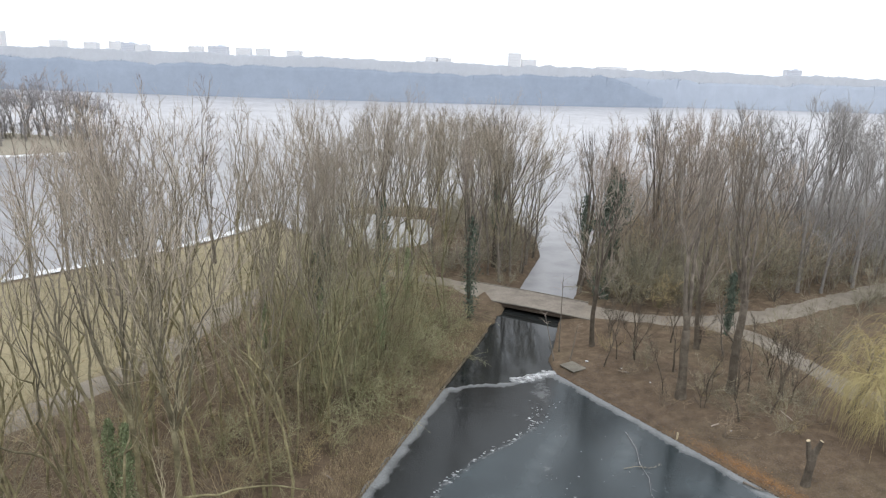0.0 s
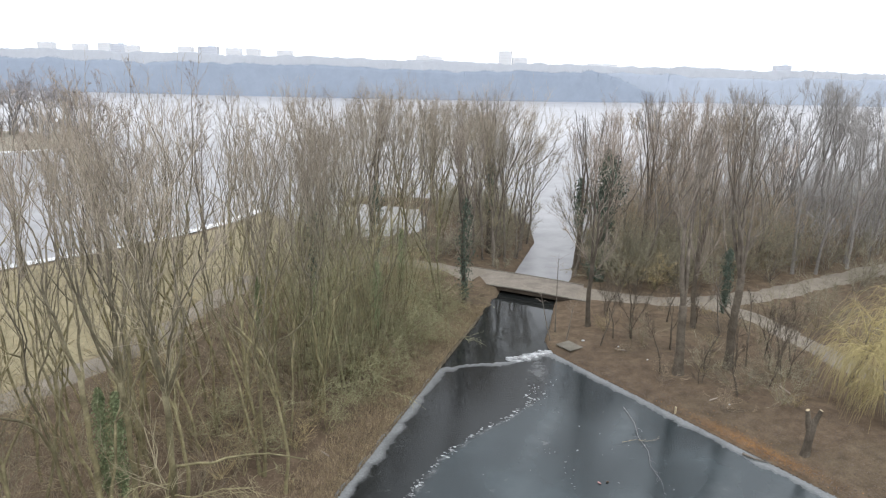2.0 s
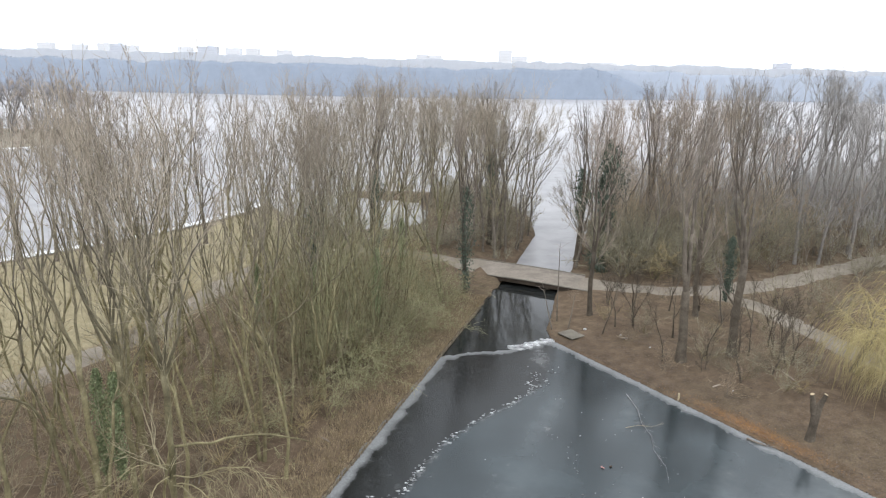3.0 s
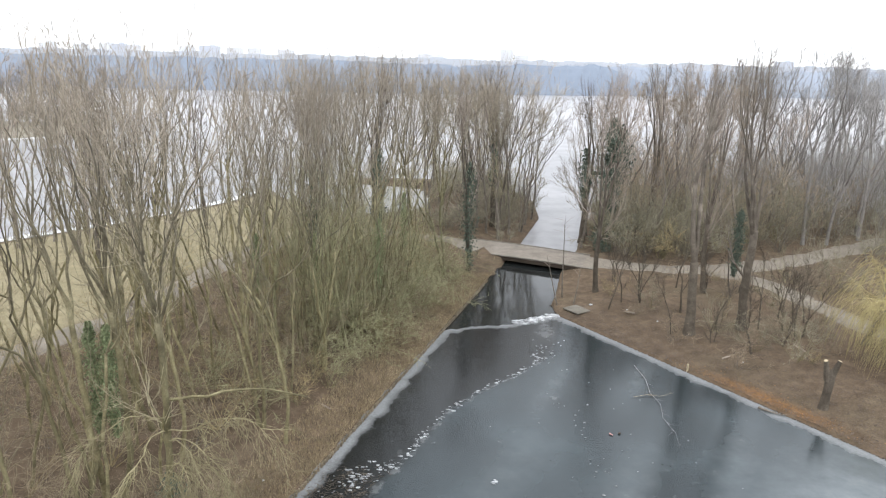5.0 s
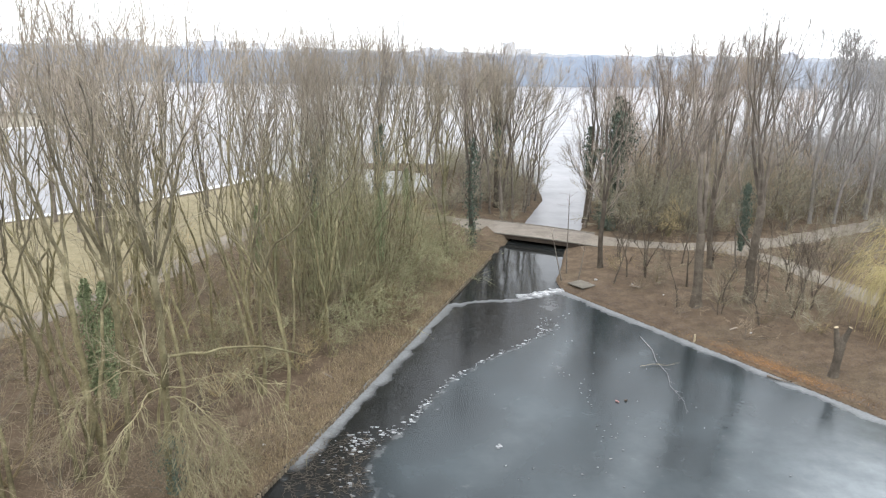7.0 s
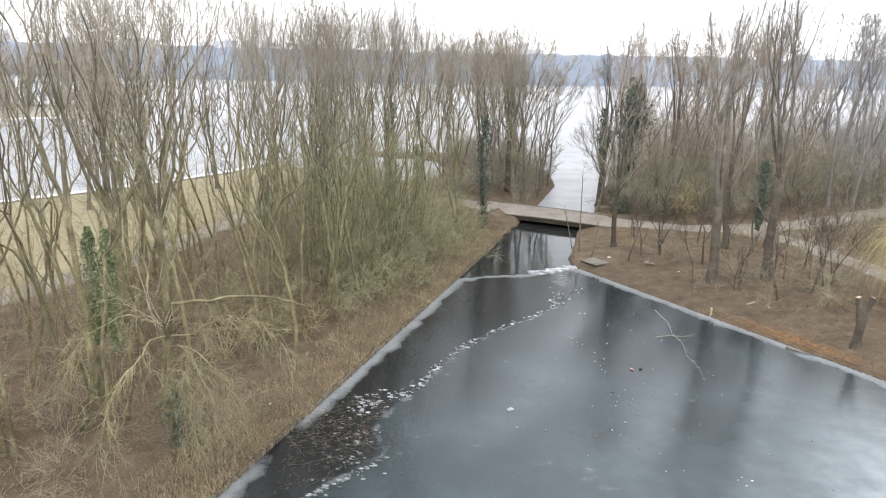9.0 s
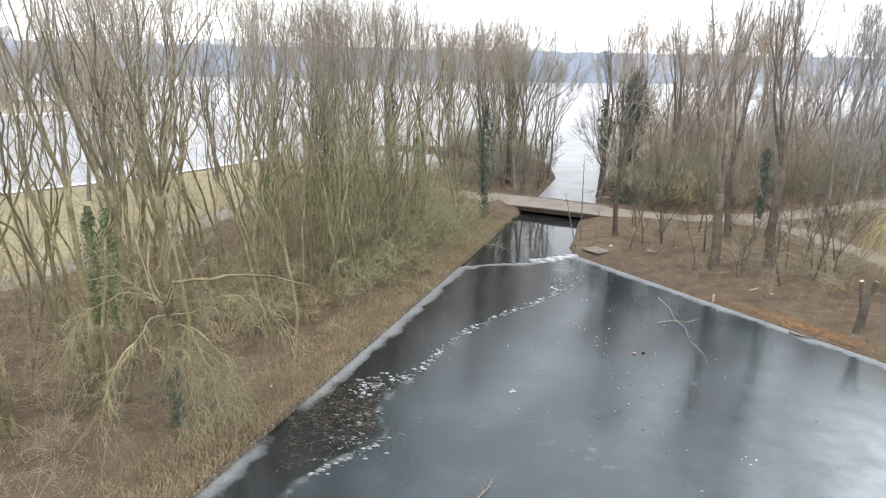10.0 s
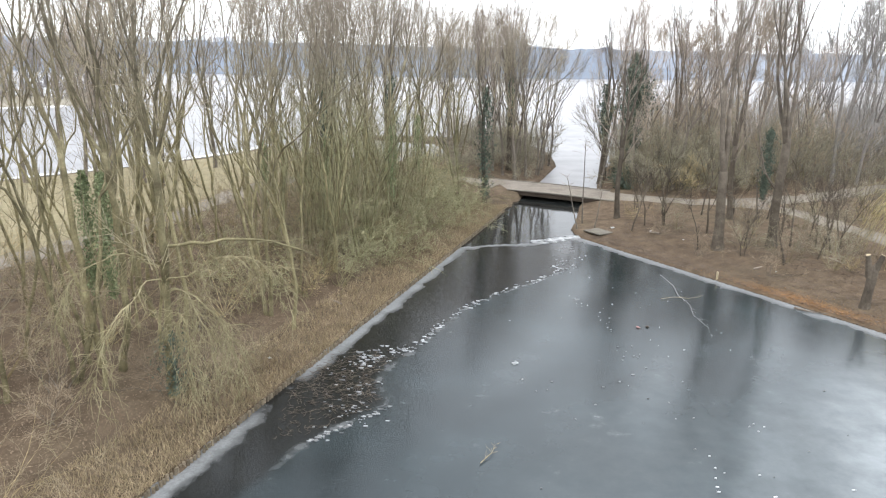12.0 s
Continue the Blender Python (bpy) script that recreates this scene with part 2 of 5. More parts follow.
def ice_material():
    mat, n, l, b = material("pond_ice", 0.2, 0, 0.5)
    b.inputs["IOR"].default_value = 1.55
    co = n.new("ShaderNodeTexCoord").outputs["Object"]
    big, mid, small = noise_node(n, l, 0.16, 4, 0.55, co), noise_node(n, l, 0.9, 6, 0.65, co), noise_node(n, l, 7, 5, 0.7, co)
    clear = ramp(n, l, mid.outputs[0], [(0.3, (0.006, 0.0065, 0.0065)), (0.7, (0.016, 0.017, 0.017))]).outputs[0]
    milky = ramp(n, l, big.outputs[0], [(0.38, (0.007, 0.012, 0.014)), (0.5, (0.013, 0.020, 0.023)), (0.64, (0.026, 0.037, 0.042))]).outputs[0]
    b.inputs["Specular Tint"].default_value = (0.78, 0.92, 1.0, 1)
    thick = n.new("ShaderNodeAttribute")
    thick.attribute_name = "thick"
    col = mix(n, l, thick.outputs["Fac"], clear, milky)
    mirror = n.new("ShaderNodeMapRange")
    mirror.inputs["To Min"].default_value, mirror.inputs["To Max"].default_value = 0.3, 0.5
    l.new(thick.outputs["Fac"], mirror.inputs["Value"])
    l.new(mirror.outputs[0], b.inputs["Specular IOR Level"])
    # milky ice, with bright sky reflections painted in as pale streaks
    cloudy_sheen = n.new("ShaderNodeAttribute")
    cloudy_sheen.attribute_name = "cloudy_sheen"
    col = mix(n, l, cloudy_sheen.outputs["Fac"], col, mix(n, l, 0.6, (0.21, 0.24, 0.26), ramp(n, l, mid.outputs[0], [(0.3, (0.12, 0.137, 0.145)), (0.7, (0.32, 0.35, 0.36))]).outputs[0]))
    frost = n.new("ShaderNodeAttribute")
    frost.attribute_name = "frost"
    broken = n.new("ShaderNodeMath")
    broken.operation = "MULTIPLY_ADD"
    l.new(mid.outputs[0], broken.inputs[0])
    broken.inputs[1].default_value = 1.5
    broken.inputs[2].default_value = -0.75
    add = n.new("ShaderNodeMath")
    add.operation, add.use_clamp = "ADD", True
    l.new(frost.outputs["Fac"], add.inputs[0])
    l.new(broken.outputs[0], add.inputs[1])
    cover = ramp(n, l, add.outputs[0], [(0.2, (0, 0, 0)), (0.6, (0.45, 0.45, 0.45)), (0.95, (0.95, 0.95, 0.95))]).outputs[0]
    white = ramp(n, l, small.outputs[0], [(0.3, (0.15, 0.157, 0.16)), (0.7, (0.27, 0.28, 0.288))]).outputs[0]
    col = mix(n, l, cover, col, white)
    l.new(col, b.inputs["Base Color"])
    gloss = ramp(n, l, mid.outputs[0], [(0.3, (0.14, 0.14, 0.14)), (0.7, (0.22, 0.22, 0.22))]).outputs[0]
    l.new(mix(n, l, cover, gloss, (0.6, 0.6, 0.6)), b.inputs["Roughness"])
    bump(n, l, b, mid.outputs[0], 0.12, 0.03)
    return mat


def water_material(name, stops, rough, ripple, frosted=1.0):
    mat, n, l, b = material(name, rough, 0, 0.5)
    b.inputs["IOR"].default_value = 1.35
    b.inputs["Specular Tint"].default_value = (0.85, 0.94, 1.0, 1)
    co = n.new("ShaderNodeTexCoord").outputs["Object"]
    big, fine = noise_node(n, l, 0.05, 4, 0.55, co), noise_node(n, l, 0.8, 4, 0.6, co)
    patches = noise_node(n, l, 0.22, 5, 0.65, co)
    sheen = ramp(n, l, patches.outputs[0], [(0.35, (0.8, 0.8, 0.81)), (0.6, (1.1, 1.1, 1.1))]).outputs[0]
    col = mix(n, l, 1.0, ramp(n, l, big.outputs[0], stops).outputs[0], sheen, "MULTIPLY")
    # paler with distance: frosted ice, with the far sky's reflection put into the colour
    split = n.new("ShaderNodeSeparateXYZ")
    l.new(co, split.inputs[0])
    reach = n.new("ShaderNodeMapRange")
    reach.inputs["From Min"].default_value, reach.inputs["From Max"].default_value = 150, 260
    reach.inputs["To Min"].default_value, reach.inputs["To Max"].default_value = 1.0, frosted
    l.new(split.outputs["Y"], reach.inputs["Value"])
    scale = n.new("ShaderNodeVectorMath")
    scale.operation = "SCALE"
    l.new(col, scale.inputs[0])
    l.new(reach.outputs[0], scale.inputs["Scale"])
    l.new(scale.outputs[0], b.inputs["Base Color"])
    bump(n, l, b, fine.outputs[0], ripple, 0.12)
    return mat


CANAL = water_material("canal_water", [(0.35, (0.012, 0.014, 0.014)), (0.65, (0.025, 0.028, 0.028))], 0.05, 0.10)
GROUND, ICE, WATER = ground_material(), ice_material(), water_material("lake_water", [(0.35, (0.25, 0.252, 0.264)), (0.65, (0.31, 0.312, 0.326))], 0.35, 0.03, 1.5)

# ---- plan of land and water ----
def bank_x(y):
    return -10 + 0.303 * (y - 20.3)


CHANNEL = [(bank_x(-60), -60), (bank_x(71), 71), (7.6, 79), (10.1, 88.4), (11.3, 93), (14, 100), (20, 98), (17, 91), (15, 82), (14, 77.4),
           (12.3, 72.5), (10.8, 68), (9.5, 61.5), (8.6, 58), (8.8, 55.4), (22.1, 36.5), (88, -60)]
LAKE = [(11.3, 92), (11.8, 104), (9, 116), (2, 122), (-8, 123.5), (-18, 121.5), (-19, 115), (-12, 114.5), (-5.5, 112), (-3.8, 105), (-4.5, 97), (-9, 93.5), (-14, 93), (-19.5, 98), (-25, 102), (-29, 109), (-31, 100), (-35, 91.5), (-42.5, 80.5), (-49, 72.5),
        (-120, -10), (-420, -150), (-2400, -150), (-2400, 500), (-500, 420), (-164, 436), (-43, 450), (70, 482), (180, 535), (420, 560), (900, 640),
        (1200, 500), (600, 330), (330, 240), (220, 195), (150, 165), (110, 150), (75, 138), (48, 133), (31, 122), (22, 107), (17, 91)]
SPIT = [(-110, 159), (-100, 168), (-96, 178), (-100, 192), (-112, 203), (-140, 208), (-230, 206), (-330, 160), (-240, 135), (-150, 140)]


def signed(points, poly):
    """Distance from each point to the outline: positive inside."""
    p = np.asarray(points, float)
    best, inside = np.full(len(p), 1e9), np.zeros(len(p), bool)
    for a, b in zip(poly, poly[1:] + poly[:1]):
        a, b = np.array(a), np.array(b)
        d = b - a
        u = np.clip(((p - a) @ d) / (d @ d), 0, 1)[:, None]
        best = np.minimum(best, np.linalg.norm(p - a - u * d, axis=1))
        crosses = (a[1] > p[:, 1]) != (b[1] > p[:, 1])
        if abs(d[1]) > 1e-9:
            inside ^= crosses & (p[:, 0] < a[0] + (p[:, 1] - a[1]) / d[1] * d[0])
    return np.where(inside, best, -best)


def to_water(points):
    """Metres from the water's edge: positive on land."""
    wet = np.maximum(signed(points, CHANNEL), np.minimum(signed(points, LAKE), -signed(points, SPIT)))
    return -wet


def smooth(a, b, x):
    t = np.clip((x - a) / (b - a), 0, 1)
    return t * t * (3 - 2 * t)


def height(points):
    p = np.asarray(points, float)
    d, x, y = to_water(p), p[:, 0], p[:, 1]
    roll = 0.07 * np.sin(x * 0.9 + 1.3 * np.sin(y * 0.4)) * np.sin(y * 0.7 + 0.8) + 0.04 * np.sin(x * 2.3 + y * 1.7)
    land = 0.16 + 0.5 * smooth(0, 6, d) + roll * smooth(0.2, 2.5, d)
    for a, b in (((3.2, 72.6), (2.0, 78.0)), ((14.6, 67.2), (15.6, 71.6))):
        a, b = np.array(a), np.array(b)
        u = np.clip(((p - a) @ (b - a)) / ((b - a) @ (b - a)), 0, 1)[:, None]
        land = np.maximum(land, 0.66 * (1 - smooth(1.6, 4.5, np.linalg.norm(p - a - u * (b - a), axis=1))))
    return np.where(d > 0, land, np.maximum(0.16 + 2.4 * d, -1.6))


def along(line, step):
    """Points at even steps along a smoothed line, with directions."""
    p = np.array(line, float)
    for _ in range(2):
        q = np.empty((2 * len(p) - 2, 2))
        q[0::2], q[1::2] = p[:-1] * 0.75 + p[1:] * 0.25, p[:-1] * 0.25 + p[1:] * 0.75
        p = np.vstack([p[:1], q, p[-1:]])
    seg = np.linalg.norm(np.diff(p, axis=0), axis=1)
    s = np.concatenate([[0], np.cumsum(seg)])
    at = np.arange(0, s[-1], step)
    q = np.stack([np.interp(at, s, p[:, 0]), np.interp(at, s, p[:, 1])], 1)
    d = np.gradient(q, axis=0)
    return q, d / np.linalg.norm(d, axis=1)[:, None]


PATHS = {
    "left": ([(-40, 20), (-33, 34), (-29.3, 42), (-27, 47), (-24.6, 52), (-22.6, 63), (-20.5, 72), (-15, 79), (-7, 80.3), (-1, 77.3), (3.6, 75.0)], 2.8, 2.8, 5.0),
    "bridge": ([(13.4, 69.9), (15, 69.3), (19, 68.2), (24, 67.8), (29, 69), (34, 71.3), (40, 75), (47, 79.5), (54, 84), (75, 95)], 3.0, 4.6, 3.0),
    "bank": ([(25.5, 67.4), (28.6, 65.3), (30.4, 60.5), (31.8, 55.5), (33.6, 50.5), (36.5, 44), (42, 34), (55, 20)], 2.8, 2.8, 2.8),
    "far": ([(40, 128), (51, 116), (55, 110), (61, 104.5), (70, 101), (95, 97)], 2.6, 2.6, 2.6),
}


def ground_sheet():
    def axis(a, b, step, far):
        core = np.arange(a, b + step / 2, step)
        out = [1.5]
        while sum(out) < far:
            out.append(1.5 if sum(out) < 60 else out[-1] * 1.28)
        run = np.cumsum(out)
        return np.concatenate([(a - run)[::-1], core, b + run])
    xs, ys = axis(-52, 50, 0.85, 3000), axis(10, 110, 0.85, 3000)
    xs = np.unique(np.concatenate([xs[(xs < 7) | (xs > 27)], np.arange(7, 27.1, 0.28)]))
    ys = np.unique(np.concatenate([ys[(ys < 28) | (ys > 58)], np.arange(28, 58.1, 0.34), np.arange(130, 240, 4.0), np.arange(390, 580, 6.0)]))
    gx, gy = np.meshgrid(xs, ys)
    p = np.stack([gx.ravel(), gy.ravel()], 1)
    z = height(p)
    w = len(xs)
    i = np.arange(len(p)).reshape(len(ys), w)
    faces = np.stack([i[:-1, :-1], i[:-1, 1:], i[1:, 1:], i[1:, :-1]], -1).reshape(-1, 4)
    data = mesh_of("ground", np.column_stack([p, z]), faces.tolist(), GROUND, True)
    route = np.array(PATHS["left"][0])
    edge = np.interp(p[:, 1], route[:8, 1], route[:8, 0])
    lawn = smooth(0.5, 2.5, edge - p[:, 0]) * (p[:, 1] < 125) * smooth(0.5, 2, to_water(p))
    lawn = np.maximum(lawn, (signed(p, SPIT) > 1) * 1.0)
    rust = 0.6 * np.exp(-(((p[:, 1] - 41.0) / 3.0) ** 2) - ((signed(p, CHANNEL) + 0.75) / 0.5) ** 2) * (p[:, 0] > 13) * (p[:, 1] < 47)
    # dry_grass masks the whole spit, where painted haze pales the ground
    for key, values in (("lawn", lawn), ("rust", rust), ("dry_grass", 0.85 * (signed(p, SPIT) > -3))):
        data.attributes.new(key, "FLOAT", "POINT").data.foreach_set("value", values.astype(np.float32))
    tagged(new("ground", data), "brown leaf-strewn woodland floor with a pale winter lawn", "ground", kind="structure")


ground_sheet()


def ice_sheet():
    xs = np.concatenate([np.arange(-34, -14, 1.0), np.arange(-14, 26, 0.3), np.arange(26, 90, 1.5)])
    vs = np.concatenate([np.arange(-60, 12, 1.5), np.arange(12, 51.01, 0.3)])
    rim = np.interp(xs, [-3, -0.9, 2, 5, 7.7, 8.9, 12], [50.6, 51.3, 52.5, 53.1, 54.7, 55.5, 57])
    rng = np.random.default_rng(3)
    rim = rim + rng.normal(0, 0.08, len(xs))
    v01 = (vs + 60) / (vs[-1] + 60)
    near = smooth(0.75, 1, v01)
    gx = np.repeat(xs[None], len(vs), 0)
    gy = vs[:, None] + near[:, None] * (rim[None] - vs[-1])
    p = np.stack([gx.ravel(), gy.ravel()], 1)
    w = len(xs)
    i = np.arange(len(p)).reshape(len(vs), w)
    faces = np.stack([i[:-1, :-1], i[:-1, 1:], i[1:, 1:], i[1:, :-1]], -1).reshape(-1, 4)
    data = mesh_of("ice", np.column_stack([p, np.zeros(len(p))]), faces.tolist(), ICE, True)
    wob = 0.35 * np.sin(p[:, 0] * 1.7 + 2 * np.sin(p[:, 1] * 0.6)) * np.sin(p[:, 1] * 1.1) + 0.2 * np.sin(p[:, 1] * 3.1 + p[:, 0])
    bank = -to_water(p)
    left = bank_x(p[:, 1]) + 6 > p[:, 0]
    reach = np.where(left, 0.95, 1.15) + 0.4 * wob
    frost = 1.0 - smooth(0.3, 1.0, bank / np.maximum(reach, 0.3))
    gap = np.exp(-((p[:, 1] - 27.5) / 1.8) ** 2) * left
    frost = frost * (1 - gap)
    end = gy.ravel() - np.interp(p[:, 0], xs, rim)
    frost = np.maximum(frost, (1 - smooth(0.15, 0.95, -end / (1.0 + wob))) * 0.85)
    side = np.interp(p[:, 1], CRACK_Y, CRACK_X)
    frost = np.maximum(frost, 0.38 * np.exp(-((p[:, 0] - side - 0.22) / 0.24) ** 2) * (p[:, 1] < 46) * (p[:, 1] > 22))
    frost = np.maximum(frost, 0.42 * np.exp(-((p[:, 0] - 7.3) / 1.1) ** 2 - ((p[:, 1] - 51.8) / 1.9) ** 2) * (1 + wob))
    heal = along([(-2.6, 28.6), (-0.5, 28.3), (1.8, 27.4), (4.0, 26.5), (5.6, 25.6), (6.4, 24.5)], 0.3)[0]
    off = np.min(np.linalg.norm(p[:, None] - heal[None], axis=2), axis=1)
    frost = np.maximum(frost, 0.30 * np.exp(-(off / 0.17) ** 2) * (0.8 + wob))
    for cx, cy, rx, ry in ((5.2, 26.6, 0.3, 0.22), (5.9, 25.3, 0.55, 0.3), (6.8, 27.0, 0.25, 0.2), (6.4, 40.6, 0.3, 0.25)):
        frost = np.maximum(frost, 0.5 * np.exp(-((p[:, 0] - cx) / rx) ** 2 - ((p[:, 1] - cy) / ry) ** 2))
    thick = smooth(-0.25, 0.5, p[:, 0] - side + 0.25 * wob)
    cloudy_sheen = 0.16 * (1 - smooth(22, 36, p[:, 1])) * smooth(-2, 7, p[:, 0])
    # patches slant away from the camera, as reflected sky would; painted in pale
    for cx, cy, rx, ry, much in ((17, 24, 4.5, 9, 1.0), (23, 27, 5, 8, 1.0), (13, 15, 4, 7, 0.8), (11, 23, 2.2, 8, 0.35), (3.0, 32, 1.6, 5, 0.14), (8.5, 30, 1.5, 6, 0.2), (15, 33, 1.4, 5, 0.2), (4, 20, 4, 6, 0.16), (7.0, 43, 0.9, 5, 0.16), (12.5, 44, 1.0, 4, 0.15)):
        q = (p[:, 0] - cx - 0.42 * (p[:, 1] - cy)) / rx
        cloudy_sheen = np.maximum(cloudy_sheen, much * np.exp(-q ** 2 - ((p[:, 1] - cy) / ry) ** 2) * (1 + 0.35 * wob))
    for key, values in (("frost", frost), ("thick", thick), ("cloudy_sheen", np.clip(cloudy_sheen, 0, 1) * thick)):
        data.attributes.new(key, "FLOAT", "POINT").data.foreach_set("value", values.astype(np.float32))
    tagged(new("ice", data), "dark grey frozen pond surface with white frosted rim", "ice", kind="structure")


CRACK_Y = [-60, 15, 20, 23.8, 25.3, 27, 29.3, 31.1, 32.8, 35.1, 38.3, 41.2, 43.6, 46.9, 49.7, 54]
CRACK_X = [-26, -9.5, -7.5, -6.0, -4.8, -3.4, -4.0, -3.4, -2.4, -1.6, -0.3, 1.8, 4.1, 6.8, 7.8, 8.7]
ice_sheet()

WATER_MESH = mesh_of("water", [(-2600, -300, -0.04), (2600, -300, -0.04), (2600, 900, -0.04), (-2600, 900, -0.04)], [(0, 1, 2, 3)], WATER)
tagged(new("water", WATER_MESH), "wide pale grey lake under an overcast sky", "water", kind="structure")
CANAL_MESH = mesh_of("canal", [(-6, 48, -0.02), (16, 48, -0.02), (19, 74, -0.02), (2, 74, -0.02)], [(0, 1, 2, 3)], CANAL)
BAY_ICE = mesh_of("bay_ice", [(-2, 96, 0.02), (-3, 113, 0.02), (-12, 117, 0.02), (-17.5, 114.5, 0.02), (-17, 104, 0.02), (-18.5, 97, 0.02), (-14, 91, 0.02), (-8, 91, 0.02)], [tuple(range(8))], BAY)
tagged(new("bay_ice", BAY_ICE), "white frozen bay between bare trees", "ice", kind="structure")
tagged(new("water", CANAL_MESH), "dark rippled canal water mirroring the trees", "water", kind="structure")


def path_strip(name, line, width, first, last, label):
    q, d = along(line, 0.5)
    side = np.stack([-d[:, 1], d[:, 0]], 1)
    rng = np.random.default_rng(len(q))
    cols, verts = np.linspace(-0.5, 0.5, 7), []
    wob = np.convolve(rng.normal(0, 0.8, len(q) + 4), np.ones(5) / 5, "valid")
    for k in range(len(q)):
        for c in cols:
            s = c * (width + wob[k] + (first - width) * max(0, 1 - k / 8) + (last - width) * max(0, 1 - (len(q) - 1 - k) / 8))
            verts.append((*(q[k] + side[k] * s), 0.05 * (1 - (2 * c) ** 4)))
    v = np.array(verts)
    v[:, 2] += height(v[:, :2]) + 0.012
    w = len(cols)
    faces = [(k * w + c, k * w + c + 1, (k + 1) * w + c + 1, (k + 1) * w + c) for k in range(len(q) - 1) for c in range(w - 1)]
    data = mesh_of(name, v, faces, GRAVEL, True)
    tagged(new(name, data), label, "path", kind="structure")


for line, width, start, end in PATHS.values():
    path_strip("path", line, width, start, end, "pale sandy gravel footpath through the winter woodland")

# ---- trees ----
class Tubes:
    """Tapered round branches gathered into one mesh."""

    def __init__(self):
        self.v, self.f, self.n = [], [], 0

    def add(self, pts, radii, sides):
        pts = np.asarray(pts, float)
        k = len(pts)
        d = np.gradient(pts, axis=0)
        d /= np.linalg.norm(d, axis=1)[:, None] + 1e-9
        ref = np.array([1.0, 0.0, 0.0]) if abs(d[0, 0]) < 0.8 else np.array([0.0, 1.0, 0.0])
        a = np.cross(d, ref)
        a /= np.linalg.norm(a, axis=1)[:, None] + 1e-9
        b = np.cross(d, a)
        ang = np.arange(sides) * 2 * np.pi / sides
        ring = a[:, None] * np.cos(ang)[None, :, None] + b[:, None] * np.sin(ang)[None, :, None]
        v = (pts[:-1, None] + ring[:-1] * np.asarray(radii)[:-1, None, None]).reshape(-1, 3)
        self.v.append(v)
        self.v.append(pts[-1:])
        o, s = self.n, sides
        for i in range(k - 2):
            r, t = o + i * s, o + (i + 1) * s
            self.f += [(r + j, r + (j + 1) % s, t + (j + 1) % s, t + j) for j in range(s)]
        r, tip = o + (k - 2) * s, o + (k - 1) * s
        self.f += [(r + j, r + (j + 1) % s, tip) for j in range(s)]
        self.n += (k - 1) * s + 1

    def mesh(self, name, mat):
        return mesh_of(name, np.vstack(self.v), self.f, mat, True)


def unit(v):
    return v / (np.linalg.norm(v) + 1e-9)


def tilted(rng, d, degrees):
    """A direction that leaves d by that angle, to a random side."""
    s = unit(np.cross(d, rng.normal(size=3)))
    a = radians(degrees)
    return unit(d * np.cos(a) + s * np.sin(a))


def bough(rng, start, d, length, n, wander, lift):
    """A winding line from start, that bends up (lift > 0) or down."""
    pts, step, d = [np.array(start, float)], length / (n - 1), unit(np.array(d, float))
    sway = rng.normal(0, wander, 3)
    for _ in range(n - 1):
        sway = -0.35 * sway + rng.normal(0, wander, 3)
        d = unit(d + sway + np.array([0, 0, lift]))
        pts.append(pts[-1] + d * step)
    return np.array(pts)


def pick(pts, u):
    k = u * (len(pts) - 1)
    i = min(int(k), len(pts) - 2)
    return pts[i] + (pts[i + 1] - pts[i]) * (k - i), unit(pts[i + 1] - pts[i])


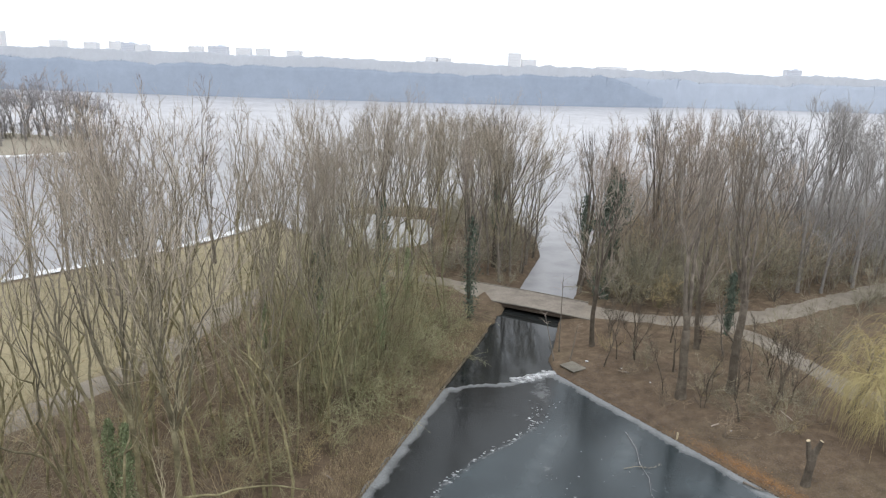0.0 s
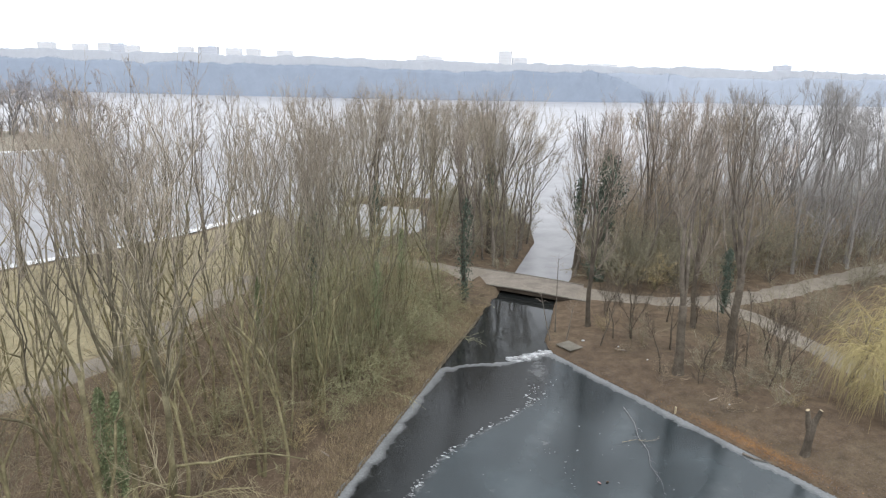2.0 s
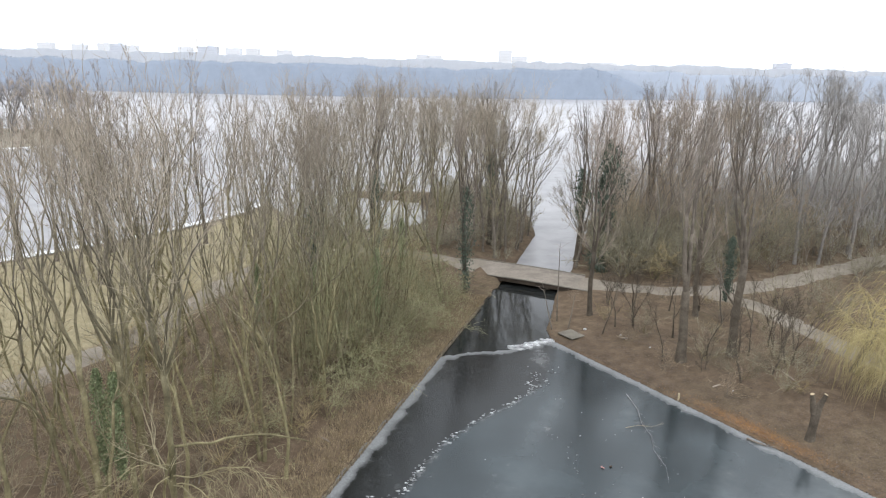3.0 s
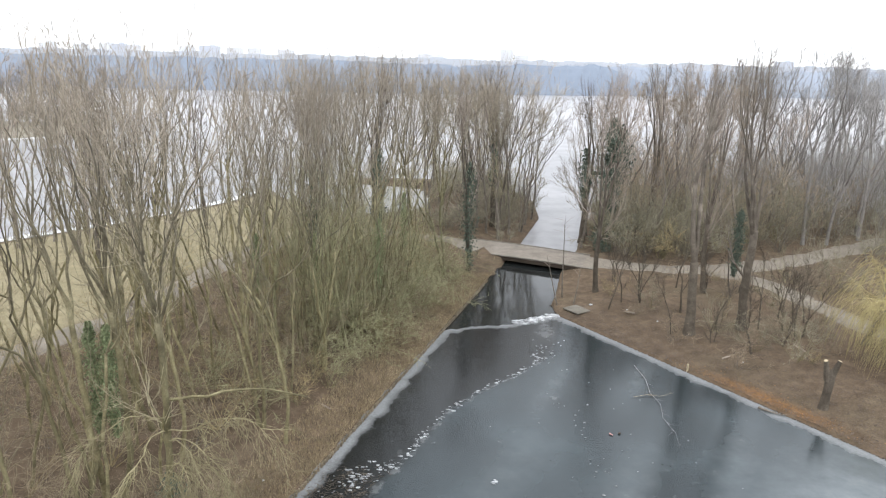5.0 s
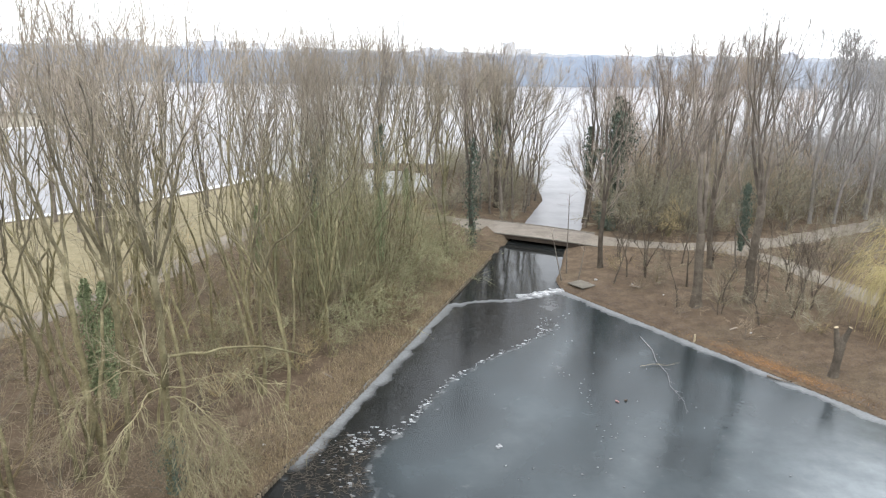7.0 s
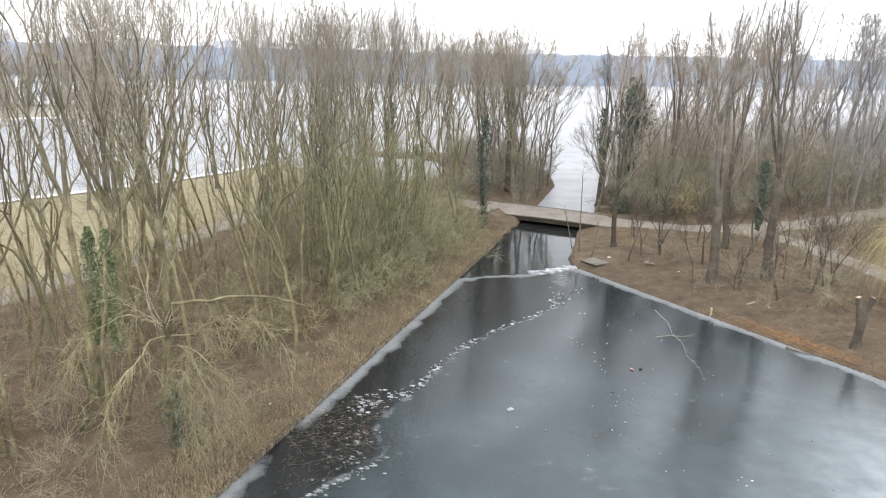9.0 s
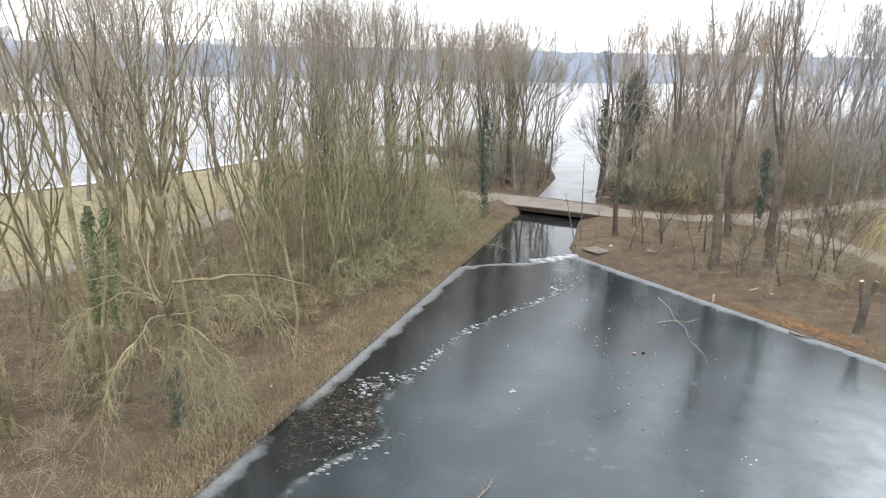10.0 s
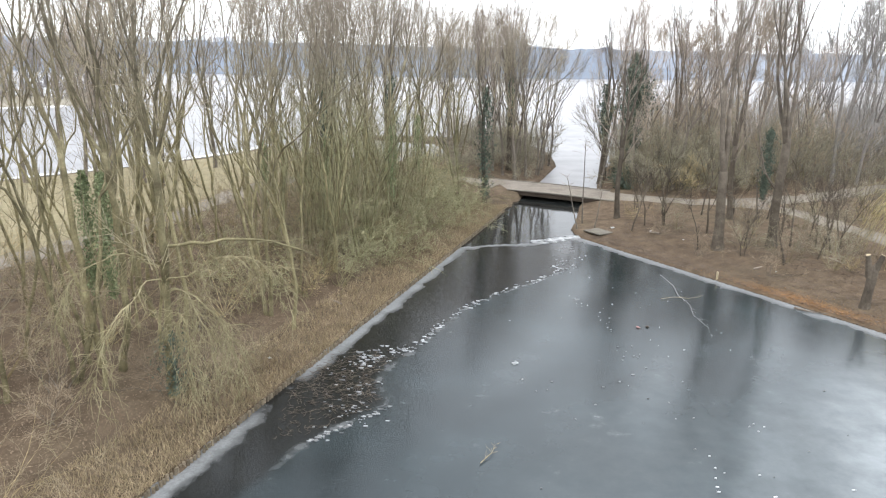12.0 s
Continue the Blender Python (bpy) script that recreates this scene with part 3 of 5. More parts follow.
def forked_meshes(seed, tall, girth, clear=0.4, stems=1, limbs=2, fan=(8, 20), depth=4, shoots=1.3, twigs=4, twig_r=0.006, wander=0.13, lift=0.07, lean=3, low=1, taper=0.62, bark=None, twig=None):
    """A tree whose winding stem forks unevenly again and again into steep, kinked limbs that end in fine bent twigs."""
    rng = np.random.default_rng(seed)
    trunk, crown = Tubes(), Tubes()
    first = tall * (1 - clear) / sum(0.72 ** k for k in range(depth)) * 1.04

    def grow(start, d, long, r0, level):
        n = max(3, int(long / (0.8 if level else 1.1)) + 2)
        line = bough(rng, start, d, long, n, wander * (0.55 if level == 0 else 1), lift * (0.5 if level == 0 else 1))
        r1 = r0 * (0.78 if level == 0 else taper)
        rad = np.linspace(r0, r1 if level < depth else 0.004, n)
        if level == 0:
            rad[0] *= 1.45
            rad[1] *= 1.08
        (trunk if level < 3 else crown).add(np.vstack([line, line[-1:] + (line[-1] - line[-2]) * 0.06]), np.append(rad, 0), (9, 7, 5, 4, 3, 3)[level])
        for _ in range(rng.poisson(low if level == 0 else shoots if level < depth else 0)):
            u = rng.uniform(0.3, 0.95)
            o, axis = pick(line, u)
            under = min(depth, level + 2)
            grow(o, tilted(rng, axis, rng.uniform(24, 50)), long * rng.uniform(0.3, 0.55) * (0.5 if level == 0 else 1), (r0 + (r1 - r0) * u) * 0.36, under)
        if level >= 2:
            for _ in range(rng.poisson(twigs * (1 if level == depth else 0.55))):
                o, axis = pick(line, rng.uniform(0.2, 1))
                long_t = rng.uniform(0.6, 1.8)
                mid = o + tilted(rng, axis, rng.uniform(14, 42)) * long_t * 0.5
                end = mid + unit(tilted(rng, unit(mid - o), rng.uniform(5, 28)) + np.array([0, 0, 0.25])) * long_t * 0.5
                crown.add([o, mid, end], [twig_r * 1.25, twig_r, 0], 3)
        if level < depth:
            ahead = unit(line[-1] - line[-3])
            count = limbs if level == 0 else 2 + (rng.uniform() < 0.25)
            for k in range(count):
                main = k == 0 and level > 0
                grow(line[-1] - ahead * (0.0 if k == 0 else rng.uniform(0, 0.35) * min(long, 2)), tilted(rng, ahead, rng.uniform(3, 12) if main else rng.uniform(*fan)),
                     first * 0.72 ** level * (rng.uniform(0.9, 1.12) if main or level == 0 else rng.uniform(0.7, 1.0)), r1 * (0.95 if main else 0.7 if level else 0.95 / count ** 0.35), level + 1)

    for s in range(stems):
        d = tilted(rng, np.array([0, 0, 1.0]), rng.uniform(0.3, 1) * (lean if stems == 1 else lean + 4))
        grow(np.array([*(rng.normal(0, 0.22, 2) if stems > 1 else (0, 0)), -0.35]), d, clear * tall * rng.uniform(0.85, 1.1) + 0.35, girth * rng.uniform(0.8, 1), 0)
    return trunk.mesh("trunk", bark), crown.mesh("crown", twig)


def upswept_meshes(seed, tall, girth, clear=0.25, leaders=3, fan=(5, 13), spread=0.2, branches=16, subs=4, twigs=4, twig_r=0.012, wander=0.07, low=3, bark=None, twig=None):
    """A tree with a short bole, a few rising leaders and a brush of steep fine branches in an egg-shaped crown."""
    rng = np.random.default_rng(seed)
    trunk, crown = Tubes(), Tubes()
    bole = bough(rng, (0, 0, -0.35), tilted(rng, np.array([0, 0, 1.0]), rng.uniform(0, 1.5)), clear * tall + 0.35, 8, 0.03, 0.03)
    rad = girth * np.linspace(1, 0.74, 8)
    rad[0] *= 1.4
    trunk.add(np.vstack([bole, bole[-1:] + (bole[-1] - bole[-2]) * 0.15]), np.append(rad, 0), 9)

    def branch(o, axis, long, r0, off):
        line = bough(rng, o, tilted(rng, axis, rng.uniform(*off)), long, 5, wander * 1.5, 0.075)
        crown.add(line, r0 * np.array([1, 0.8, 0.6, 0.4, 0.1]), 3)
        for _ in range(rng.poisson(subs * min(1.3, 0.25 + long / 3))):
            o2, a2 = pick(line, rng.uniform(0.15, 0.92))
            l2 = bough(rng, o2, tilted(rng, a2, rng.uniform(10, 32)), long * rng.uniform(0.25, 0.5), 3, wander, 0.1)
            crown.add(l2, [max(r0 * 0.4, twig_r), twig_r, 0], 3)
            for _ in range(rng.poisson(twigs * min(1.15, 0.15 + long / 2.4))):
                o3, a3 = pick(l2, rng.uniform(0.1, 1))
                crown.add([o3, o3 + unit(tilted(rng, a3, rng.uniform(12, 42)) + np.array([0, 0, 0.1])) * rng.uniform(0.2, 0.45) * min(3, 0.5 + long)], [twig_r, 0], 3)

    for k in range(leaders):
        start, axis = pick(bole, 1.0 if k < 2 else rng.uniform(0.7, 1))
        way = tilted(rng, axis, rng.uniform(*fan) * (0.35 if k == 0 and leaders > 2 else 1))
        long = (tall - start[2]) * (1.0 if k == 0 else rng.uniform(0.78, 0.97))
        line = bough(rng, start, way, long * 1.04, 12, wander * 1.7, 0.125)
        r0 = girth * 0.74 * (0.9 / leaders ** 0.4)
        trunk.add(line, r0 * (1 - 0.96 * np.linspace(0, 1, 12) ** 0.62), 6)
        for _ in range(rng.poisson(branches)):
            u = rng.uniform(0.06, 0.96)
            o, a = pick(line, u)
            egg = spread * tall * (0.35 + 1.0 * min(1, u * 3)) * (1.08 - u) * rng.uniform(0.55, 1.15)
            branch(o, a, max(0.6, egg), min(r0 * 0.45, 0.012 + 0.008 * egg), (20, 52))
    for _ in range(low):
        o, a = pick(bole, rng.uniform(0.45, 0.98))
        branch(o, a, rng.uniform(0.1, 0.2) * tall, 0.03, (25, 55))
    return trunk.mesh("trunk", bark), crown.mesh("crown", twig)


def thicket_meshes(seed, tall, stems, bark=None, twig=None, twig_r=0.02):
    """A slim clump of upright young stems with a brush of steep twigs."""
    rng = np.random.default_rng(seed)
    trunk, crown = Tubes(), Tubes()
    for s in range(stems):
        line = bough(rng, (*rng.normal(0, 0.5, 2), -0.3), tilted(rng, np.array([0, 0, 1.0]), rng.uniform(2, 15)), tall * rng.uniform(0.65, 1.05), 7, 0.15, 0.08)
        trunk.add(line, 0.06 * (1 - 0.85 * np.linspace(0, 1, 7)), 3)
        for _ in range(rng.poisson(8)):
            o, a = pick(line, rng.uniform(0.2, 0.97))
            l2 = bough(rng, o, tilted(rng, a, rng.uniform(15, 55)), tall * rng.uniform(0.12, 0.28), 4, 0.14, 0.07)
            crown.add(l2, twig_r * np.array([1.4, 1.1, 0.8, 0]), 3)
            for _ in range(rng.poisson(3.4)):
                o3, a3 = pick(l2, rng.uniform(0.1, 1))
                crown.add([o3, o3 + unit(tilted(rng, a3, rng.uniform(10, 40)) + np.array([0, 0, 0.2])) * rng.uniform(0.6, 1.6)], [twig_r * 0.8, 0], 3)
    return trunk.mesh("trunk", bark), crown.mesh("crown", twig)


def shrub_meshes(seed, tall, stems, spread, lift, subs, twigs, twig_r=0.009, bark=None, twig=None, wander=0.1, thick=0.03, twig_len=(0.35, 0.9), bent=True):
    rng = np.random.default_rng(seed)
    trunk, crown = Tubes(), Tubes()
    for s in range(stems):
        d = tilted(rng, np.array([0, 0, 1.0]), rng.uniform(*spread))
        long = tall * rng.uniform(0.6, 1.1)
        line = bough(rng, (*rng.normal(0, 0.15, 2), -0.2), d, long, 7, wander, lift)
        trunk.add(line, thick * rng.uniform(0.6, 1.2) * (1 - 0.85 * np.linspace(0, 1, 7)), 4)
        for _ in range(rng.poisson(subs)):
            q = rng.uniform(0.25, 0.98)
            o, a = pick(line, q)
            l2 = long * rng.uniform(0.2, 0.45)
            line2 = bough(rng, o, tilted(rng, a, rng.uniform(20, 60)), l2, 4, wander, lift * 1.2)
            crown.add(line2, 0.013 * (1 - 0.7 * np.linspace(0, 1, 4)), 3)
            for _ in range(rng.poisson(twigs)):
                o3, a3 = pick(line2, rng.uniform(0.1, 1))
                go = tilted(rng, a3, rng.uniform(15, 60)) + np.array([0, 0, lift])
                far = rng.uniform(*twig_len)
                mid = o3 + unit(go) * far * 0.5
                end = mid + unit(tilted(rng, unit(go), rng.uniform(10, 50)) + np.array([0, 0, lift])) * far * 0.5
                crown.add([o3, mid, end] if bent else [o3, end], [twig_r, twig_r * 0.8, 0] if bent else [twig_r, 0], 3)
    return trunk.mesh("stem", bark), crown.mesh("crown", twig)


def leaf_cloud(seed, centres, mat, count, size):
    """Ivy leaves round a line of centres (x, y, z, radius)."""
    rng = np.random.default_rng(seed)
    c = np.array(centres)
    verts, faces = [], []
    for k in range(count):
        u = rng.uniform(0, len(c) - 1)
        i = min(int(u), len(c) - 2)
        o = c[i] + (c[i + 1] - c[i]) * (u - i)
        side = unit(np.array([*rng.normal(size=2), rng.normal(0, 0.4)]))
        bulge = 0.75 + 0.5 * math.sin(3.1 * o[2] + 2 * math.atan2(side[1], side[0])) * math.sin(1.7 * o[2] + seed)
        at = o[:3] + side * o[3] * rng.uniform(0.3, 1.5) * bulge
        a = unit(np.cross(side + rng.normal(0, 0.5, 3), rng.normal(size=3)))
        b = unit(np.cross(side + rng.normal(0, 0.4, 3), a))
        s = size * rng.uniform(0.6, 1.4)
        n = len(verts)
        verts += [at - a * s * 0.5, at + b * s * 0.5 - np.array([0, 0, s * 0.2]), at + a * s * 0.5, at - b * s * 0.35]
        faces += [(n, n + 1, n + 2), (n, n + 2, n + 3)]
    return mesh_of("ivy", verts, faces, mat)


def ground_z(x, y):
    return float(height([(x, y)])[0])


def plant(name, meshes, x, y, scale=1.0, turn=0.0, label="", category="tree", group="", stem="trunk", ivy=None, lean=(0, 0)):
    m = pose(x, y, ground_z(x, y), lean[0], lean[1], turn) @ Matrix.Scale(scale, 4)
    ob = thing(name, m, label, category, group)
    part(stem, meshes[0], None, ob)
    part("crown", meshes[1], None, ob)
    if ivy:
        part("ivy", ivy, None, ob, "dark green ivy leaves")
    return ob


SLENDER = [forked_meshes(100 + k, 20.5, (0.155, 0.125, 0.115, 0.165, 0.12, 0.14)[k], clear=(0.42, 0.36, 0.3, 0.45, 0.4, 0.34)[k], limbs=(3, 2, 2, 4, 2, 3)[k], stems=(1, 2, 3, 1, 2, 1)[k], twigs=(1.9, 1.6, 1.3, 1.7, 1.4, 2.0)[k], shoots=(1.1, 0.7, 0.55, 0.9, 0.7, 1.1)[k],
                         fan=(8, 21), wander=0.19, lift=0.16, lean=2, taper=0.66, twig_r=0.010, bark=BARK_OLIVE, twig=TWIG_TREE) for k in range(6)]
SLENDER_GREEN = [forked_meshes(120 + k, 20, (0.13, 0.12)[k], clear=(0.34, 0.28)[k], limbs=(3, 2)[k], stems=(1, 2)[k], twigs=2.0, shoots=1.0, fan=(8, 20), wander=0.18, lift=0.16, lean=2, taper=0.66, twig_r=0.010, bark=BARK_LICHEN, twig=TWIG_GREEN) for k in range(2)]
POLES = [forked_meshes(160 + k, (16.5, 18.5, 15.5)[k], (0.09, 0.10, 0.08)[k], clear=(0.5, 0.45, 0.55)[k], limbs=2, depth=3, shoots=1.0, twigs=2, twig_r=0.010, fan=(8, 20), wander=0.2, lift=0.15, lean=4, low=2, bark=BARK_OLIVE, twig=TWIG_TREE) for k in range(3)]
# a vase of limbs on a straight bole; a bole that parts low into two stems; a slim straight reddish tree
BROAD = [forked_meshes(200, 20.5, 0.42, clear=0.28, limbs=2, fan=(4, 9), depth=5, shoots=1.3, twigs=3.5, twig_r=0.008, wander=0.075, lift=0.09, low=2, lean=1, bark=BARK_BROWN, twig=BARK_GREY),
         forked_meshes(201, 21.5, 0.39, clear=0.36, limbs=5, fan=(13, 27), depth=4, shoots=2.0, twigs=6, twig_r=0.008, wander=0.08, lift=0.09, low=1, lean=1, bark=BARK_BROWN, twig=BARK_GREY),
         forked_meshes(202, 20, 0.27, clear=0.34, limbs=3, fan=(4, 12), depth=4, shoots=1.9, twigs=5, twig_r=0.009, wander=0.1, lift=0.12, low=3, lean=1, bark=BARK_BROWN, twig=TWIG_RED)]
# the last four variants take the bark and twigs coloured for haze
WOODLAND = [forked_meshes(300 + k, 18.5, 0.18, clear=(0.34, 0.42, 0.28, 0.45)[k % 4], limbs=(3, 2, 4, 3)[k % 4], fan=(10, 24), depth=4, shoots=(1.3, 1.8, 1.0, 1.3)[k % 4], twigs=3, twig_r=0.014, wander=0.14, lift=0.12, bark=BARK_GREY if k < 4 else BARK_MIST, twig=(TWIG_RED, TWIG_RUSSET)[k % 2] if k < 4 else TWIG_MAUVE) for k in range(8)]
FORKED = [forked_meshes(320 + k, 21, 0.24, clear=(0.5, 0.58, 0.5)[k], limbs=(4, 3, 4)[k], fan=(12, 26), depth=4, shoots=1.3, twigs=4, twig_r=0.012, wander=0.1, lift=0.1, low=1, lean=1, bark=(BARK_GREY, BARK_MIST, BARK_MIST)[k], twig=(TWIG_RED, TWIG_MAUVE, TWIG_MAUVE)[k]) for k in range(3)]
SHORE = [forked_meshes(310 + k, 19, 0.17, clear=(0.3, 0.36, 0.34)[k], limbs=(3, 2, 4)[k], fan=(8, 20), depth=4, shoots=1.3, twigs=4, twig_r=0.010, lift=0.1, bark=BARK_GREY, twig=TWIG_TREE) for k in range(3)]
THICKET = [thicket_meshes(330 + k, (12, 10.5, 13)[k], (4, 5, 4)[k], BARK_GREY, TWIG_RUSSET) for k in range(3)]
THICKET_OLIVE = [thicket_meshes(338 + k, (14, 12.5)[k], 9, BARK_OLIVE, TWIG_GREEN, 0.011) for k in range(2)]
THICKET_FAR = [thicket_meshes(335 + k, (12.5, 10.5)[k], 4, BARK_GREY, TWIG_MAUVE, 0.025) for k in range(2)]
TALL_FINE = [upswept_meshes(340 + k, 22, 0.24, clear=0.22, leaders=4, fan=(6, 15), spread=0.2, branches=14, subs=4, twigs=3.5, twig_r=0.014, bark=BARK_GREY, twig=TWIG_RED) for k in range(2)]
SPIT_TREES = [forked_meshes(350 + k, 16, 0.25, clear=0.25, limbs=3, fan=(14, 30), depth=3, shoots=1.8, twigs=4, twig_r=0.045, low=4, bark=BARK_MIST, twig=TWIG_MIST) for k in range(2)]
SHRUB = [shrub_meshes(400 + k, (3.2, 4.2, 5.2, 3.6)[k], (7, 8, 7, 9)[k], (6, 42), 0.0, 5.5, 5, twig_r=0.007, thick=0.02, wander=0.24, bark=BARK_OLIVE, twig=TWIG_OLIVE) for k in range(4)]
SHRUB_BROWN = [shrub_meshes(410 + k, (3.4, 2.6, 4.4)[k], (8, 9, 7)[k], (6, 48), 0.0, 6, 5, twig_r=0.006, thick=0.018, wander=0.26, bark=BARK_GREY, twig=TWIG_RUSSET) for k in range(3)]
SHRUB_DULL = [shrub_meshes(430 + k, (3.0, 4.0)[k], (7, 8)[k], (6, 44), 0.02, 6, 5, twig_r=0.014, twig_len=(0.5, 1.1), wander=0.18, bent=False, bark=BARK_GREY, twig=TWIG_DUSK) for k in range(2)]
SHRUB_TAN = [shrub_meshes(440 + k, (3.4, 4.4)[k], (8, 9)[k], (6, 46), 0.0, 6, 6, twig_r=0.014, twig_len=(0.5, 1.1), wander=0.18, bent=False, bark=BARK_OLIVE, twig=TWIG_OLIVE) for k in range(2)]
ARCHING = [shrub_meshes(460 + k, (6.5, 5.5)[k], (16, 14)[k], (8, 50), -0.07, 7, 5, twig_r=0.010, bark=TWIG_OLIVE, twig=TWIG_PALE, wander=0.17, thick=0.022, twig_len=(0.4, 1.0)) for k in range(2)]
SAPLING = [forked_meshes(480 + k, (5.2, 6.2, 4.4)[k], (0.07, 0.08, 0.06)[k], clear=(0.32, 0.42, 0.25)[k], stems=(1, 1, 2)[k], limbs=(3, 2, 2)[k], fan=(13, 32), depth=3, shoots=1.0, twigs=3, twig_r=0.008, wander=0.18, lift=0.1, lean=8, low=1, bark=BARK_BROWN, twig=BARK_BROWN) for k in range(3)]

rng = np.random.default_rng(11)


def scatter(count, inside, spacing, tries=60, dice=None):
    got = []
    for _ in range(count * tries):
        if len(got) >= count:
            break
        p = inside(dice or rng)
        if p is None:
            continue
        if all((p[0] - q[0]) ** 2 + (p[1] - q[1]) ** 2 > spacing ** 2 for q in got):
            got.append(p)
    return got


ROUTES = np.vstack([along(line, 1.0)[0] for line, *_ in PATHS.values()])


def dry(x, y, margin=1.0, clear=2.2):
    if to_water([(x, y)])[0] < margin:
        return False
    return np.min((ROUTES[:, 0] - x) ** 2 + (ROUTES[:, 1] - y) ** 2) > clear ** 2


def left_wood(r):
    y = r.uniform(17, 77)
    right = bank_x(y) - 2.5
    leftmost = np.interp(y, [17, 34, 47, 63, 72, 79], [-34, -31, -26, -21.5, -19, -15]) + 1
    x = r.uniform(leftmost, right)
    return (x, y) if dry(x, y, 2.2, 2.0) else None


NAMED = [(-15.7, 34.1, 0, 0.93), (-10.4, 35.1, 1, 0.93), (-7.4, 50.2, 3, 1.0), (-17.7, 37.0, 3, 0.95), (-16.9, 29.8, 4, 0.92), (-15.7, 26.9, 1, 0.9),
         (-13.2, 31.4, 5, 0.93), (-11.6, 40.2, 0, 0.95), (-8.2, 42.5, 4, 0.9), (-17.6, 24.6, 2, 0.95), (-8.6, 33.7, 5, 0.85)]
for x, y, k, s in NAMED:
    plant("tree", SLENDER[k], x, y, s, 83 * x, "slender forked bare tree with olive lichen-covered bark", group="trees on the west bank")
for x, y, k, s, tilt in ((-21.3, 47.2, 4, 1.12, -1.5), (-22.0, 47.9, 1, 1.08, -2.5), (-19.6, 48.6, 5, 1.08, -0.5)):
    plant("tree", SLENDER[k], x, y, s, 61 * y, "tall leaning bare tree standing above its neighbours", group="trees on the west bank", lean=(0, tilt))
for k, (x, y) in enumerate(scatter(34, left_wood, 3.2)):
    if x < -17.5 and k % 3:
        continue
    if y < 38 and (x > -17 or min((x - n[0]) ** 2 + (y - n[1]) ** 2 for n in NAMED) < 4):
        continue
    green = x > -14 and 40 < y < 66
    plant("tree", SLENDER_GREEN[k % 2] if green else SLENDER[k % 6], x, y, rng.uniform(0.84, 1.03), rng.uniform(0, 360), "slender bare tree with green lichen on every branch" if green else "slender bare tree with olive lichen-covered bark", group="trees on the west bank", lean=tuple(rng.normal(0, 2.5, 2)))


def thin_stand(r):
    y = r.uniform(22, 58)
    x = r.uniform(np.interp(y, [22, 34, 47, 63], [-30, -30, -26, -21.5]) + 1, bank_x(y) - 4.5)
    return (x, y) if dry(x, y, 2.2, 1.8) and not (y < 26 and x > -15) else None


for k, (x, y) in enumerate(scatter(64, thin_stand, 1.5)):
    plant("tree", POLES[k % 3], x, y, rng.uniform(0.85, 1.1), rng.uniform(0, 360), "thin winding bare stem with olive bark", group="thin trees on the west bank", lean=tuple(rng.normal(0, 3, 2)))


def lawn_side(r):
    y = r.uniform(30, 62)
    x = np.interp(y, [30, 47, 63], [-35, -27, -22.5]) - r.uniform(2, 7)
    return (x, y) if dry(x, y, 2, 2.0) else None


for k, (x, y) in enumerate(scatter(3, lawn_side, 3)):
    plant("tree", SLENDER[(k * 5 + 1) % 6], x, y, rng.uniform(0.85, 1.05), rng.uniform(0, 360), "slender bare tree with olive bark beside the lawn", group="trees beside the lawn", lean=tuple(rng.normal(0, 2.5, 2)))


def inner_grove(r):
    x, y = r.uniform(-19, 11), r.uniform(76, 102 if r.uniform(0, 1) < 0.8 else 121)
    return (x, y) if dry(x, y, 0.8, 2.2) else None


for k, (x, y) in enumerate(scatter(40, inner_grove, 2.2)):
    plant("tree", (SHORE + SLENDER[:2] + SHORE)[k % 8], x, y, rng.uniform(0.85, 1.06), rng.uniform(0, 360), "bare upright tree on the lake shore", group="trees on the lake shore", lean=tuple(rng.normal(0, 2, 2)))


def east_wood(r):
    y = 73 + 30 * r.uniform(0, 1) ** 1.2
    x = r.uniform(15, 70)
    if x > 38 and r.uniform(0, 1) < 0.5:
        y += r.uniform(0, 30)
    return (x, y) if dry(x, y, 1.2, 2.4) and x < 0.8 * y else None


def young_wood(r):
    x, y = r.uniform(17, 100) if r.uniform(0, 1) < 0.7 else r.uniform(45, 80), 78 + 46 * r.uniform(0, 1) ** 1.1
    return (x, y) if dry(x, y, 1.0, 2.4) and 0.0 < 0.8 * y - x else None


def joined(name, planted, label, category):
    """Far plants of a stand, too many and too far to pick apart, in one mesh."""
    verts, faces, which, n = [], [], [], 0
    for meshes, m in planted:
        for k, data in enumerate(meshes):
            v = np.empty(len(data.vertices) * 3)
            data.vertices.foreach_get("co", v)
            v = np.column_stack([v.reshape(-1, 3), np.ones(len(v) // 3)]) @ np.array(m).T
            verts.append(v[:, :3])
            faces += [tuple(i + n for i in p.vertices) for p in data.polygons]
            which += [k] * len(data.polygons)
            n += len(v)
    data = mesh_of(name, np.vstack(verts), faces, None, True)
    for mesh in planted[0][0]:
        data.materials.append(mesh.materials[0])
    data.polygons.foreach_set("material_index", which)
    tagged(new(name, data), label, category, kind="stuff")


